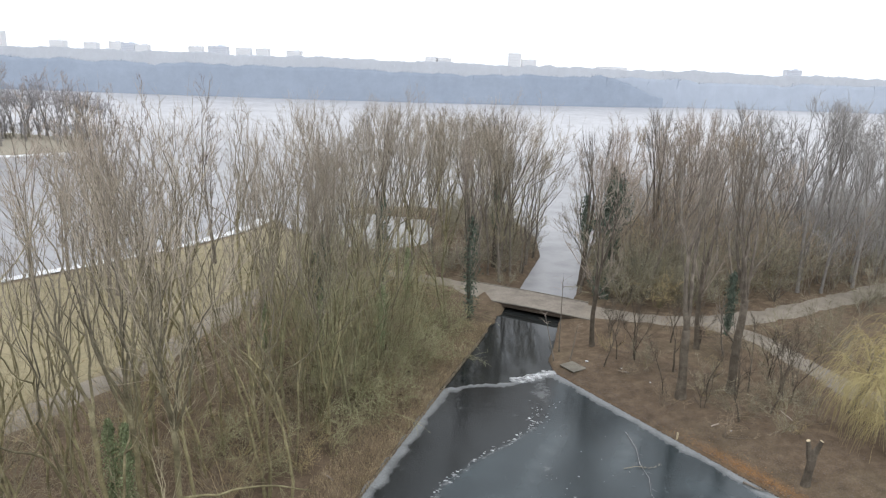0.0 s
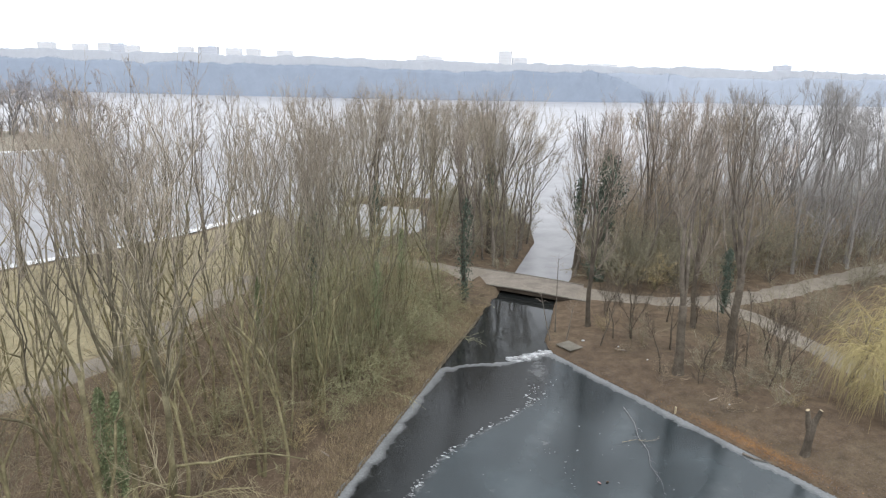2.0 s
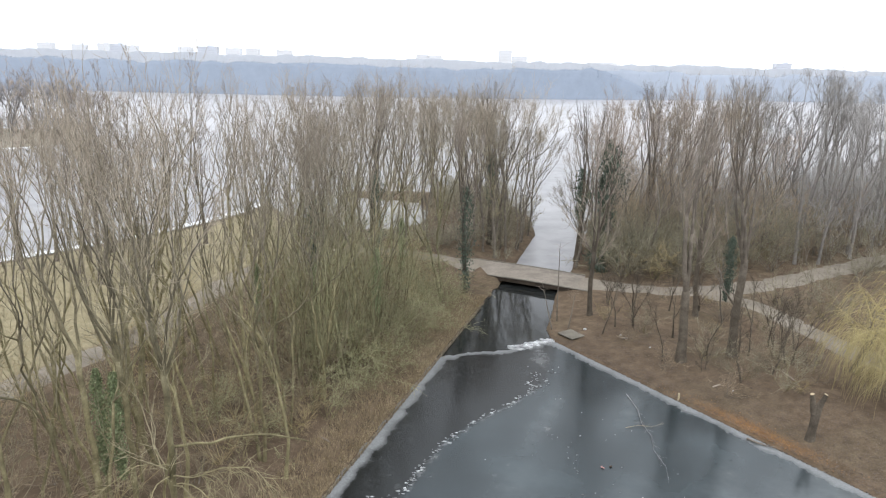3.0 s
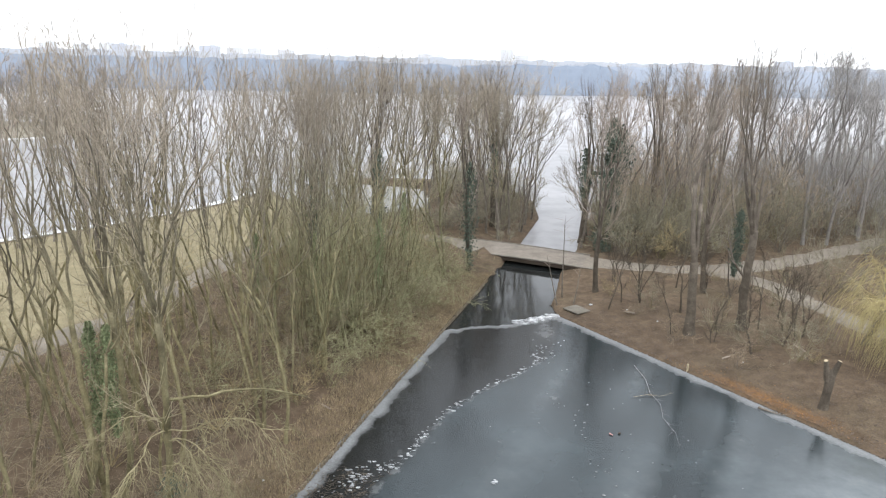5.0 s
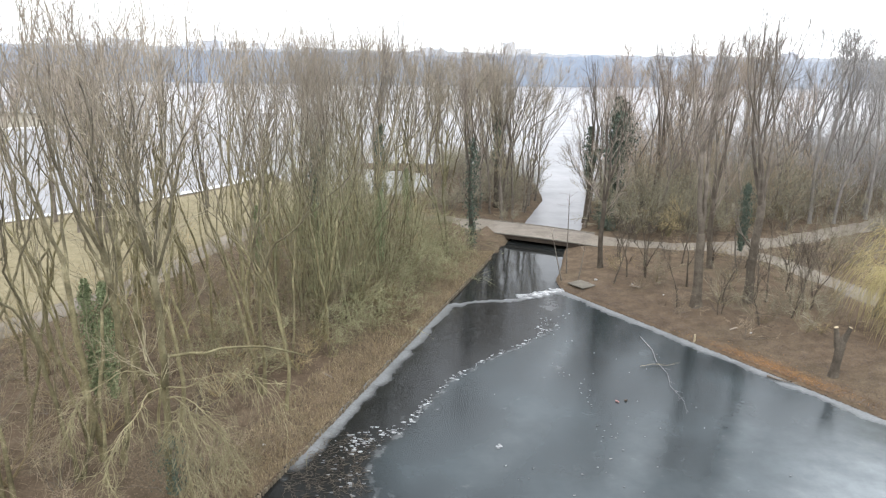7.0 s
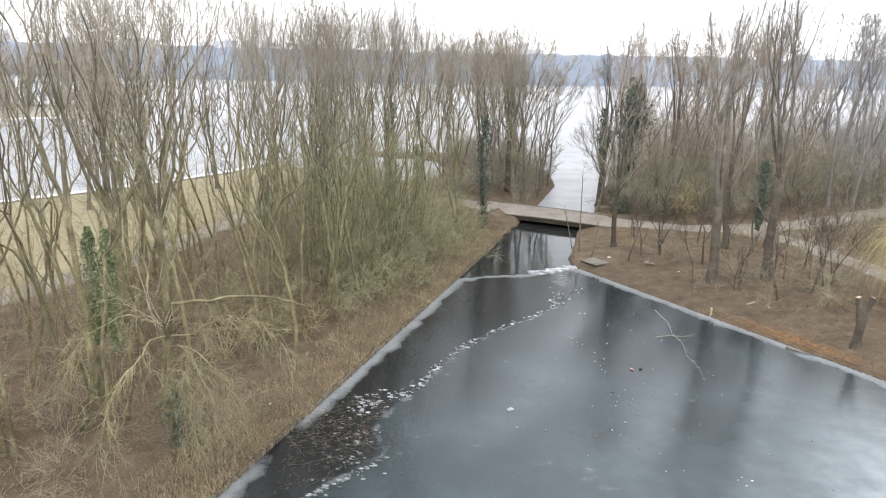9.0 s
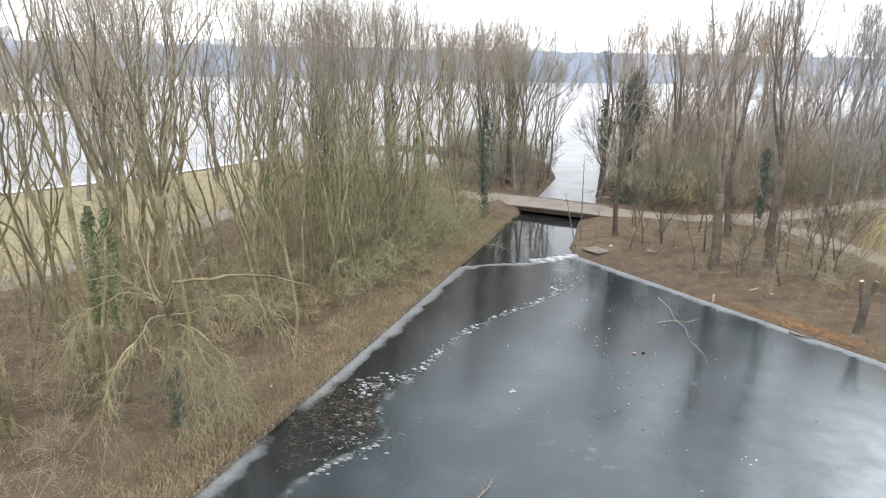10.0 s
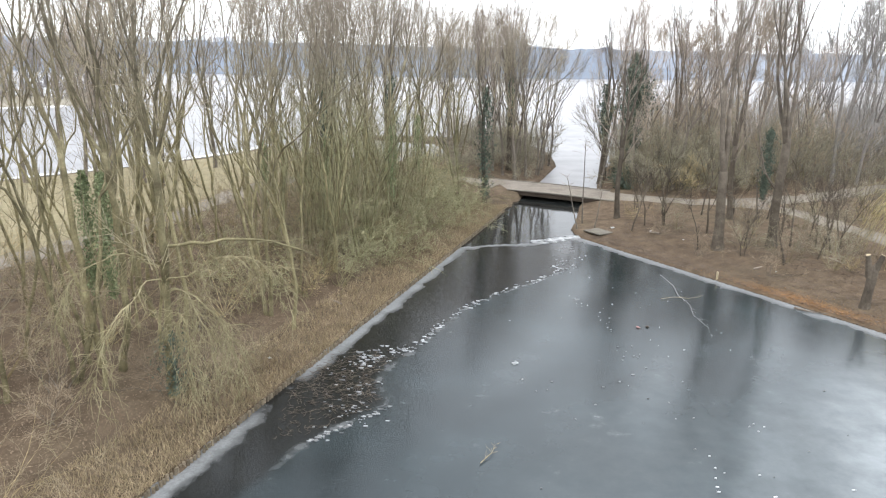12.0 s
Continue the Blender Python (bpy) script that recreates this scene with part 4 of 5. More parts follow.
for k, (x, y) in enumerate(scatter(56, east_wood, 2.9)):
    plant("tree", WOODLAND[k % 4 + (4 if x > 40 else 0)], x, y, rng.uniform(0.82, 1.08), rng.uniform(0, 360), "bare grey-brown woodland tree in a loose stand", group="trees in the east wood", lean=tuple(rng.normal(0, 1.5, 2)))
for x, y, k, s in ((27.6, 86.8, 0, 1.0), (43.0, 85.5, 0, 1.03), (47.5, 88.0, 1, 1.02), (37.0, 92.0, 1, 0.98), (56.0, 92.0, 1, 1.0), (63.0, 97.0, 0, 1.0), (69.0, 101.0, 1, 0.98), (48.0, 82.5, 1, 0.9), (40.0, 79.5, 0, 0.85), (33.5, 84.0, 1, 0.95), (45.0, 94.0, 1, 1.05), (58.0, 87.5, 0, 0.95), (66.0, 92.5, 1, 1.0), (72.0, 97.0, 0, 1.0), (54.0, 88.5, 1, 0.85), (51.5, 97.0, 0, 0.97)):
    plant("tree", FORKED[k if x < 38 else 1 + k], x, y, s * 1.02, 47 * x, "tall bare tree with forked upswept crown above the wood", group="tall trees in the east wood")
# the farther thicket gets the twig colour that holds painted haze
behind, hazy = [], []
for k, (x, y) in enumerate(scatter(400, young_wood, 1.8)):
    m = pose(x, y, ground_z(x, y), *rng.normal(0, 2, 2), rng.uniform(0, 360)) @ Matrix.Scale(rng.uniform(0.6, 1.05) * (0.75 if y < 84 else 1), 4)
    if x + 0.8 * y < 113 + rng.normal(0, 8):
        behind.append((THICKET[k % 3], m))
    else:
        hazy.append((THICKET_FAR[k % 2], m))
joined("young_wood", behind, "dense thicket of young bare russet-brown trees behind the path", "woods")
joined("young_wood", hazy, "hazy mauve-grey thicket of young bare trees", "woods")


def shore_group(r):
    x, y = r.uniform(-47, -29), r.uniform(64, 82)
    return (x, y) if dry(x, y, 1.0, 2.0) else None


for k, (x, y) in enumerate(scatter(11, shore_group, 2.4)):
    plant("tree", TALL_FINE[k % 2], x, y, rng.uniform(0.9, 1.02), rng.uniform(0, 360), "tall bare tree with reddish fine-twigged crown on the lawn", group="tall trees on the lake lawn")


def spit_wood(r):
    x, y = r.uniform(-165, -94), r.uniform(165, 208)
    return (x, y) if signed([(x, y)], SPIT)[0] > 5 else None


for k, (x, y) in enumerate(scatter(40, spit_wood, 3.2)):
    plant("tree", SPIT_TREES[k % 2], x, y, rng.uniform(0.9, 1.3), rng.uniform(0, 360), "bare tree on the grassy lake spit", group="trees on the lake spit")


def spit_grove(r):
    u = r.uniform(-0.35, 1.1)
    return -128 + 22 * u + r.normal(0, 1.5), 189 + 8 * u + r.uniform(-1.5, 7)


def spit_hedge(r):
    u = r.uniform(-0.35, 1.1)
    return -127.5 + 22 * u, 186.5 + 8 * u + r.uniform(-1, 1)


spit_dice = np.random.default_rng(77)
for k, (x, y) in enumerate(scatter(34, spit_grove, 1.7, dice=spit_dice)):
    plant("tree", SPIT_TREES[k % 2], x, y, spit_dice.uniform(0.75, 0.95), spit_dice.uniform(0, 360), "bare grey tree in a grove on the lake spit", group="trees on the lake spit")
for k, (x, y) in enumerate(scatter(26, spit_hedge, 0.9, dice=spit_dice)):
    plant("shrub", SHRUB_DULL[k % 2], x, y, spit_dice.uniform(0.5, 0.8), spit_dice.uniform(0, 360), "low dark leafless shrub under the grove on the spit", "shrub", "undergrowth on the lake spit", "stem")

IVY_TALL = leaf_cloud(1, [(0, 0, 0.2, 0.45), (0, 0, 3, 0.75), (0.2, 0, 6, 0.95), (0.1, 0.1, 9, 0.8), (0.1, 0, 11.5, 0.35)], IVY, 2300, 0.17)
IVY_HIGH = leaf_cloud(7, [(0, 0, 5.5, 0.3), (0.1, 0, 7.5, 0.7), (0.2, 0, 9.5, 0.8), (0.1, 0, 12, 0.4)], IVY, 1700, 0.2)
IVY_POST = leaf_cloud(4, [(0, 0, 5.2, 0.4), (0.1, 0, 8, 1.0), (0.3, 0, 11, 1.35), (0.1, 0, 14.5, 1.5), (0, 0, 17.5, 1.25), (0.1, 0, 19.4, 0.5)], IVY, 3000, 0.34)
IVY_CLUMP = leaf_cloud(8, [(-1.4, 0, 9.6, 0.2), (-0.6, 0, 10.2, 0.5), (0.3, 0, 10.0, 0.45), (0.5, 0, 8.4, 0.2)], IVY, 420, 0.17)
IVY_MOUND = leaf_cloud(6, [(-1.6, 0, 0.3, 0.9), (-0.6, 0.3, 1.0, 1.3), (0.6, -0.2, 1.5, 1.2), (1.6, 0, 0.5, 0.8)], IVY, 1500, 0.24)
IVY_LOW = leaf_cloud(2, [(0, 0, 3.2, 0.15), (0, 0, 4.6, 0.42), (0, 0, 6.4, 0.46), (0.05, 0, 7.6, 0.34), (0, 0, 8.4, 0.12)], IVY_LIGHT, 3600, 0.09)
IVY_BIG = leaf_cloud(3, [(0.2, 0, 1, 0.6), (0.1, 0, 4.5, 0.7), (0.1, 0, 7, 1.0), (0.3, 0, 8.5, 1.5), (0.3, 0, 10, 1.6), (0.5, 0, 11.6, 1.35), (1.0, 0, 12.6, 0.6), (1.9, 0.2, 13.8, 0.3)], IVY, 10500, 0.24)

# the large trees of the east bank
for x, y, k, s, turn, ivy, label in (
        (17.9, 50.5, 0, 0.97, 20, None, "tall bare bank tree whose grey-brown trunk parts into two stems"),
        (22.3, 51.9, 1, 0.98, 140, None, "tall bare tree with a vase of ascending limbs beside the path"),
        (22.4, 60.8, 2, 1.0, 250, None, "tall slim bare tree with reddish crown beside the path"),
        (12.8, 60.6, 2, 0.96, 300, None, "tall slim bare tree beside the bridge"),
        (17.6, 79.0, 2, 1.0, 80, IVY_BIG, "tall bare tree wrapped in dark ivy near the canal mouth"),
        (14.9, 80.5, 0, 0.9, 200, IVY_HIGH, "tall bare tree with an ivy clump on its trunk"),
        (1.5, 66.2, 2, 0.92, 200, IVY_TALL, "bare tree with ivy trunk beside the bridge"),
        (-7.7, 70.0, 0, 0.95, 30, IVY_TALL, "bare tree with ivy-covered trunk near the footpath"),
        (-10.4, 52.0, 2, 0.95, 110, IVY_HIGH, "bare tree with an ivy clump high on its trunk"),
        (4.7, 85.0, 1, 0.92, 60, IVY_HIGH, "bare shore tree with an ivy clump high on its trunk"),
        (25.0, 89.0, 0, 0.98, 160, None, "tall bare tree standing in the east wood")):
    plant("tree", BROAD[k], x, y, s, turn, label, group="large trees by the bridge", ivy=ivy)
for x, y, k, s, tilt in ((16.0, 82.6, 2, 0.55, -14), (8.0, 84.5, 0, 0.8, 5), (16.3, 85.5, 1, 0.7, -9)):
    plant("tree", SHORE[k], x, y, s, 0, "thin bare tree leaning out over the canal mouth", group="trees leaning over the canal mouth", lean=(0, tilt))
plant("ivy_tree", WOODLAND[1], 24.3, 59.5, 0.40, 0, "short dead trunk thickly clad in dark ivy", ivy=IVY_POST)
for x, y, s in ((-15.4, 28.3, 0.85), (-14.5, 28.0, 0.85), (-14.2, 49.2, 0.7), (-5.5, 50.2, 0.85), (-10.1, 50.0, 0.7), (-4.5, 62.0, 0.8)):
    plant("tree", SLENDER[0], x, y, s + 0.15, 57 * x, "slender bare tree with ivy-clad lower trunk", group="ivy trees on the west bank", ivy=IVY_LOW)

for x, y, k, s, lean in ((8.2, 84.0, 0, 0.85, 8), (9.0, 88.0, 2, 0.8, 10), (6.6, 82.0, 4, 0.9, 4), (10.2, 91.5, 1, 0.8, 6), (14.3, 77.2, 4, 0.86, -7), (5.0, 79.4, 5, 0.9, 3)):
    plant("tree", SHORE[k % 3], x, y, s, 40 * k, "slender bare tree leaning over the canal mouth", group="trees at the canal mouth", lean=(0, lean), ivy=IVY_CLUMP if x > 14 else None)

for x, y, s in ((19.0, 84.0, 1.1), (17.6, 79.0, 0.9), (23.0, 86.0, 1.0), (16.4, 75.8, 0.8)):
    plant("ivy_bush", SHRUB_DULL[0], x, y, s, 50 * x, "dark green ivy mound over bare stems", "shrub", "ivy mounds near the canal mouth", "stem", ivy=IVY_MOUND)

for x, y, s in ((-9.0, 44.5, 0.95), (-6.8, 47.2, 0.9), (-11.4, 48.6, 1.0), (-8.4, 52.6, 1.0), (-5.6, 55.0, 0.95), (-12.0, 55.6, 1.0), (-9.4, 58.6, 1.0)):
    plant("tree", SLENDER_GREEN[int(y) % 2], x, y, s, 31 * y, "slender bare tree with green lichen on every branch", group="trees on the west bank")

# undergrowth
for k, (x, y) in enumerate(scatter(112, left_wood, 1.5)):
    if y < 20 and x > -14:
        continue
    brown = y < 30 and x > -20 or k % 3 == 0
    plant("shrub", SHRUB_BROWN[k % 3] if brown else SHRUB[k % 4], x, y, rng.uniform(0.7, 1.15), rng.uniform(0, 360), "tangled leafless shrub with fine brown twigs" if brown else "tangled leafless shrub with tan twigs", "shrub", "undergrowth on the west bank", "stem")
for k, (x, y) in enumerate(scatter(30, inner_grove, 2.2)):
    plant("shrub", SHRUB_DULL[k % 2], x, y, rng.uniform(0.8, 1.3), rng.uniform(0, 360), "low leafless brown shrub", "shrub", "undergrowth on the lake shore", "stem")


def headland(r):
    x, y = r.uniform(-2, 12), r.uniform(77, 120)
    return (x, y) if dry(x, y, 0.6, 2.2) else None


def outer_headland(r):
    x, y = r.uniform(-19, 10), r.uniform(108, 122.5)
    return (x, y) if dry(x, y, 0.6, 2.2) else None


for k, (x, y) in enumerate(scatter(12, outer_headland, 2.2)):
    plant("tree", SHORE[k % 3], x, y, rng.uniform(0.6, 0.95), rng.uniform(0, 360), "bare upright tree on the low headland", group="trees on the headland")
for k, (x, y) in enumerate(scatter(16, outer_headland, 2.0)):
    plant("shrub", SHRUB_DULL[k % 2], x, y, rng.uniform(0.8, 1.3), rng.uniform(0, 360), "leafless brown shrub on the low headland", "shrub", "undergrowth on the headland", "stem")
for k, (x, y) in enumerate(scatter(26, headland, 1.8)):
    plant("shrub", SHRUB_DULL[k % 2], x, y, rng.uniform(0.9, 1.5), rng.uniform(0, 360), "leafless brown shrub on the headland", "shrub", "undergrowth on the headland", "stem")


def east_bank(r):
    x, y = r.uniform(11, 34), r.uniform(40, 66)
    return (x, y) if dry(x, y, 2.2, 2.2) and x < 30 else None


for k, (x, y, size) in enumerate(((13.0, 56.2, 0.9), (14.4, 57.5, 0.8), (15.9, 57.2, 1.0), (18.8, 55.6, 1.1), (16.6, 50.8, 0.7), (18.9, 48.9, 0.65), (21.2, 47.0, 1.0), (23.6, 51.9, 0.9), (25.3, 51.7, 1.0), (28.0, 53.6, 0.9),
                                 (20.3, 61.9, 0.9), (23.1, 62.0, 0.7), (25.6, 61.0, 0.8), (20.2, 51.6, 0.6), (26.4, 50.4, 1.1), (24.0, 48.6, 0.8), (17.0, 62.0, 0.9), (15.0, 63.0, 0.8), (26.5, 55.0, 0.8))):
    plant("sapling", SAPLING[k % 3], x, y, size * 1.15, 97 * k, "thin crooked leafless sapling in leaf litter", "sapling", "saplings on the east bank")


for k, (x, y) in enumerate(scatter(14, east_bank, 2.8)):
    plant("shrub", (SHRUB_BROWN + SHRUB[:2])[k % 5], x, y, rng.uniform(0.45, 0.8), rng.uniform(0, 360), "low leafless shrub with fine brown twigs in leaf litter", "shrub", "shrubs on the east bank", "stem")


def east_under(r):
    y = 72 + 50 * r.uniform(0, 1) ** 1.7
    x = r.uniform(14, 90)
    return (x, y) if dry(x, y, 1.5, 2.4) and x < 0.85 * y else None


for k, (x, y) in enumerate(scatter(64, east_under, 2.4)):
    plant("shrub", (SHRUB_DULL + SHRUB_DULL + SHRUB_TAN)[k % 5 + k % 2], x, y, rng.uniform(1.0, 1.8), rng.uniform(0, 360), "leafless brown undergrowth shrub", "shrub", "undergrowth in the east wood", "stem")

for k, (x, y, s) in enumerate(((-13.6, 18.6, 0.6), (-20.5, 23.0, 0.8), (-7.6, 55.0, 1.15), (-9.2, 48.0, 1.0), (-5.6, 52.0, 0.9), (-12, 52, 1.1), (-6.2, 59.0, 1.0), (-10.8, 45.0, 0.9), (-14, 44, 1.0),
                               (-16.4, 30.5, 0.9), (-12.4, 34.5, 0.9), (-9.4, 38.5, 0.75), (-18.5, 26.0, 0.95), (-13.0, 39.5, 0.9), (-4.6, 47.5, 0.6), (-2.6, 63.0, 0.8), (-19.5, 33, 1.0), (-9.2, 29.6, 0.55))):
    plant("arching_shrub", ARCHING[k % 2], x, y, s, 77 * k, "arching leafless shrub with pale drooping twigs", "shrub", "arching shrubs on the west bank", "stem")


# tree with drooping limbs over the bank
def drooping_limb(seed, start, way, long, subs=40):
    """A limb that rises, arches over and hangs, with kinked hanging side shoots."""
    r = np.random.default_rng(seed)
    t = Tubes()
    pts, d, step = [np.array(start, float)], unit(np.array(way, float)), long / 13
    for k in range(13):
        d = unit(d + r.normal(0, 0.2, 3) + np.array([0, 0, -0.06 - 0.02 * k]))
        pts.append(pts[-1] + d * step)
    t.add(pts, 0.03 * (1 - 0.82 * np.linspace(0, 1, 14)), 6)
    for _ in range(subs):
        o, a = pick(pts, r.uniform(0.25, 1))
        l2 = bough(r, o, tilted(r, a, r.uniform(15, 55)), r.uniform(0.9, 3.0), 8, 0.36, -0.26)
        t.add(l2, 0.012 * (1 - 0.6 * np.linspace(0, 1, 8)), 3)
        for _ in range(3):
            o3, a3 = pick(l2, r.uniform(0.1, 1))
            l3 = bough(r, o3, tilted(r, a3, r.uniform(15, 50)), r.uniform(0.4, 1.1), 4, 0.34, -0.15)
            t.add(l3, [0.008, 0.007, 0.006, 0], 3)
    return t.mesh("limb", TWIG_LICHEN)


weeper = plant("tree", forked_meshes(151, 20, 0.17, clear=0.5, limbs=4, fan=(8, 19), wander=0.17, lift=0.16, twigs=1.5, twig_r=0.009, shoots=0.9, low=1, bark=BARK_OLIVE, twig=TWIG_TREE), -11.5, 26.2, 1.0, 40,
               "forked bare tree with long pale drooping limbs", group="trees on the west bank")
weeper.matrix_basis = pose(-11.5, 26.2, ground_z(-11.5, 26.2))
for k, (way, z, long) in enumerate((((0.8, -0.5, 0.5), 4.8, 6.6), ((0.6, -0.75, 0.45), 4.4, 6.4), ((0.3, -0.9, 0.5), 4.8, 6.0), ((0.95, -0.2, 0.35), 4.4, 5.6), ((0.5, -0.6, 0.6), 3.6, 5.2), ((-0.1, -0.9, 0.4), 5.4, 5.6), ((0.3, -0.9, 0.25), 3.0, 4.6), ((0.75, -0.6, 0.25), 3.2, 4.6))):
    part("limb", drooping_limb(70 + k, (0.0, 0.0, z), way, long), None, weeper, "pale drooping limb")
t = Tubes()
t.add(bough(np.random.default_rng(5), (0, 0, 6.2), (1, 0.0, -0.06), 6.4, 12, 0.2, 0.03), 0.07 * (1 - 0.6 * np.linspace(0, 1, 12)), 7)
part("limb", t.mesh("limb", BARK_OLIVE), None, weeper, "long bare horizontal limb")
part("ivy", leaf_cloud(9, [(0.3, -0.3, 0.4, 0.5), (0.2, -0.2, 1.6, 0.7), (0.1, -0.1, 2.8, 0.4)], IVY, 800, 0.1), None, weeper, "green ivy leaves")


GREENISH = [shrub_meshes(470 + k, (5.0, 6.0, 5.6)[k], (11, 10, 11)[k], (8, 58), -0.03, 7, 5.5, twig_r=0.011, thick=0.025, wander=0.24, bark=BARK_OLIVE, twig=(TWIG_GREEN, TWIG_GREEN, TWIG_DUSK)[k], twig_len=(0.5, 1.1)) for k in range(3)]
for k, (x, y, s) in enumerate(((-5.0, 47.0, 0.8), (-7.0, 45.5, 1.0), (-9.6, 52.5, 1.2), (-7.2, 52.0, 1.3), (-4.8, 54.5, 1.1), (-6.8, 57.5, 1.2), (-3.4, 58.0, 0.9), (-8.8, 61.0, 1.2), (-5.2, 64.0, 1.1), (-11.6, 56.5, 1.2),
                               (18.5, 72.5, 1.0), (22.0, 71.6, 0.9), (25.5, 73.0, 1.1), (29.0, 75.0, 1.0), (20.5, 76.0, 1.1), (24.5, 77.5, 1.1), (32.0, 78.0, 1.1), (17.0, 74.6, 1.2), (19.4, 74.0, 1.3), (21.6, 74.6, 1.4), (24.0, 74.8, 1.3), (26.8, 76.4, 1.3), (30.2, 78.0, 1.4), (34.0, 80.0, 1.3), (37.5, 81.0, 1.4), (41.5, 83.0, 1.3), (22.8, 79.0, 1.5), (27.8, 80.4, 1.5), (31.6, 64.5, 0.7), (34.0, 61.0, 0.9), (36.2, 64.0, 0.8), (35.0, 55.5, 0.9), (21.5, 47.5, 0.55), (23.8, 45.8, 0.65), (20.0, 51.0, 0.5), (25.0, 49.5, 0.6), (16.5, 56.0, 0.45), (27.0, 57.5, 0.6), (-12.2, 48.0, 1.0), (-2.0, 66.5, 0.9), (-10.6, 36.8, 0.8), (-14.8, 37.5, 0.9), (-3.8, 49.0, 0.75), (-2.6, 52.5, 0.8), (-1.6, 55.5, 0.8), (-0.8, 58.5, 0.75), (0.0, 61.5, 0.7), (-4.6, 51.0, 1.1), (-3.0, 55.8, 1.1), (-2.2, 60.0, 1.0), (-6.4, 49.5, 1.2), (-8.0, 47.5, 1.1), (-5.4, 44.6, 0.7), (-7.4, 40.2, 0.75), (-9.8, 43.6, 1.1), (-5.0, 58.6, 1.2), (-3.6, 62.6, 1.1), (-0.6, 67.8, 0.8), (-2.8, 69.6, 0.9), (-5.4, 71.0, 1.0), (-0.4, 64.2, 0.8), (-8.2, 72.6, 1.0), (-2.4, 73.6, 0.7))):
    plant("shrub", GREENISH[k % 2 if x < 12 else 2], x, y, s, 61 * k, "dense leafless shrub with greenish lichen-covered twigs" if x < 12 else "dense leafless shrub with dull olive twigs", "shrub", "green-twigged shrubs", "stem")

for k, (x, y, s) in enumerate(((-9.5, 46.0, 1.0), (-7.5, 49.0, 1.05), (-10.5, 50.5, 1.1), (-6.0, 53.0, 1.0), (-8.6, 55.5, 1.1), (-11.8, 53.5, 1.0), (-4.4, 57.0, 0.9), (-7.2, 60.0, 1.05), (-10.6, 60.5, 1.0), (-13.0, 47.0, 0.95), (-9.0, 43.0, 0.9), (-5.2, 49.5, 0.9), (-12.6, 57.0, 1.1))):
    plant("young_tree", THICKET_OLIVE[k % 2], x, y, s, 71 * k, "clump of thin upright lichen-green young stems", "tree", "young stems on the west bank")

# weeping willow
def willow_meshes(seed):
    r = np.random.default_rng(seed)
    trunk, crown = Tubes(), Tubes()
    for s in range(3):
        line = bough(r, (0, 0, -0.3), tilted(r, np.array([0, 0, 1.0]), 12 + 8 * s), 4.2, 7, 0.06, 0.02)
        trunk.add(line, 0.17 * (1 - 0.6 * np.linspace(0, 1, 7)), 7)
        for _ in range(9):
            o, a = pick(line, r.uniform(0.55, 1))
            l2 = bough(r, o, tilted(r, a, r.uniform(25, 70)), r.uniform(1.6, 3.0), 6, 0.1, -0.06)
            crown.add(l2, 0.04 * (1 - 0.8 * np.linspace(0, 1, 6)), 4)
            for _ in range(34):
                o3, a3 = pick(l2, r.uniform(0.2, 1))
                strand = bough(r, o3, a3 * 0.5 + r.normal(0, 0.35, 3), r.uniform(1.2, 3.6), 6, 0.09, -0.7)
                crown.add(strand, [0.008, 0.0075, 0.007, 0.0065, 0.006, 0], 3)
    return trunk.mesh("trunk", BARK_GREY), crown.mesh("crown", TWIG_WILLOW)


WILLOW = willow_meshes(5)
for x, y, s, turn in ((30.4, 49.6, 1.35, 0), (29.4, 42.0, 1.1, 130)):
    plant("willow_tree", WILLOW, x, y, s, turn, "weeping willow with yellow hanging twigs", group="willows by the path")


# pollard
def pollard():
    ob = thing("pollard_tree", pose(22.6, 39.8, ground_z(22.6, 39.8)) @ Matrix.Diagonal((1.0, 1.0, 1.22, 1)), "pollarded dark trunk with pale fresh-cut limb ends", "tree")
    r = np.random.default_rng(8)
    trunk = Tubes()
    trunk.add(bough(r, (0, 0, -0.3), (0.06, 0, 1), 2.5, 7, 0.04, 0), [0.40, 0.29, 0.25, 0.24, 0.26, 0.24, 0], 11)
    part("trunk", trunk.mesh("trunk", BARK_BROWN), None, ob)
    for dx, long in ((-0.38, 0.95), (0.5, 0.85)):
        bm = bmesh.new()
        m = look((0.05 + dx * 0.2, 0, 1.5), (dx, -0.1, 1.9 + long * 0.8))
        bmesh.ops.create_cone(bm, cap_ends=True, segments=10, radius1=0.125, radius2=0.20, depth=1.1, matrix=m @ pose(0, 0, -0.55))
        limb = part("limb", bm, BARK_BROWN, ob)
        bm = bmesh.new()
        bmesh.ops.create_cone(bm, cap_ends=True, segments=10, radius1=0.118, radius2=0.118, depth=0.02, matrix=m @ pose(0, 0, -1.108))
        part("cut_face", bm, CUT_WOOD, limb, "pale fresh-cut wood")


pollard()

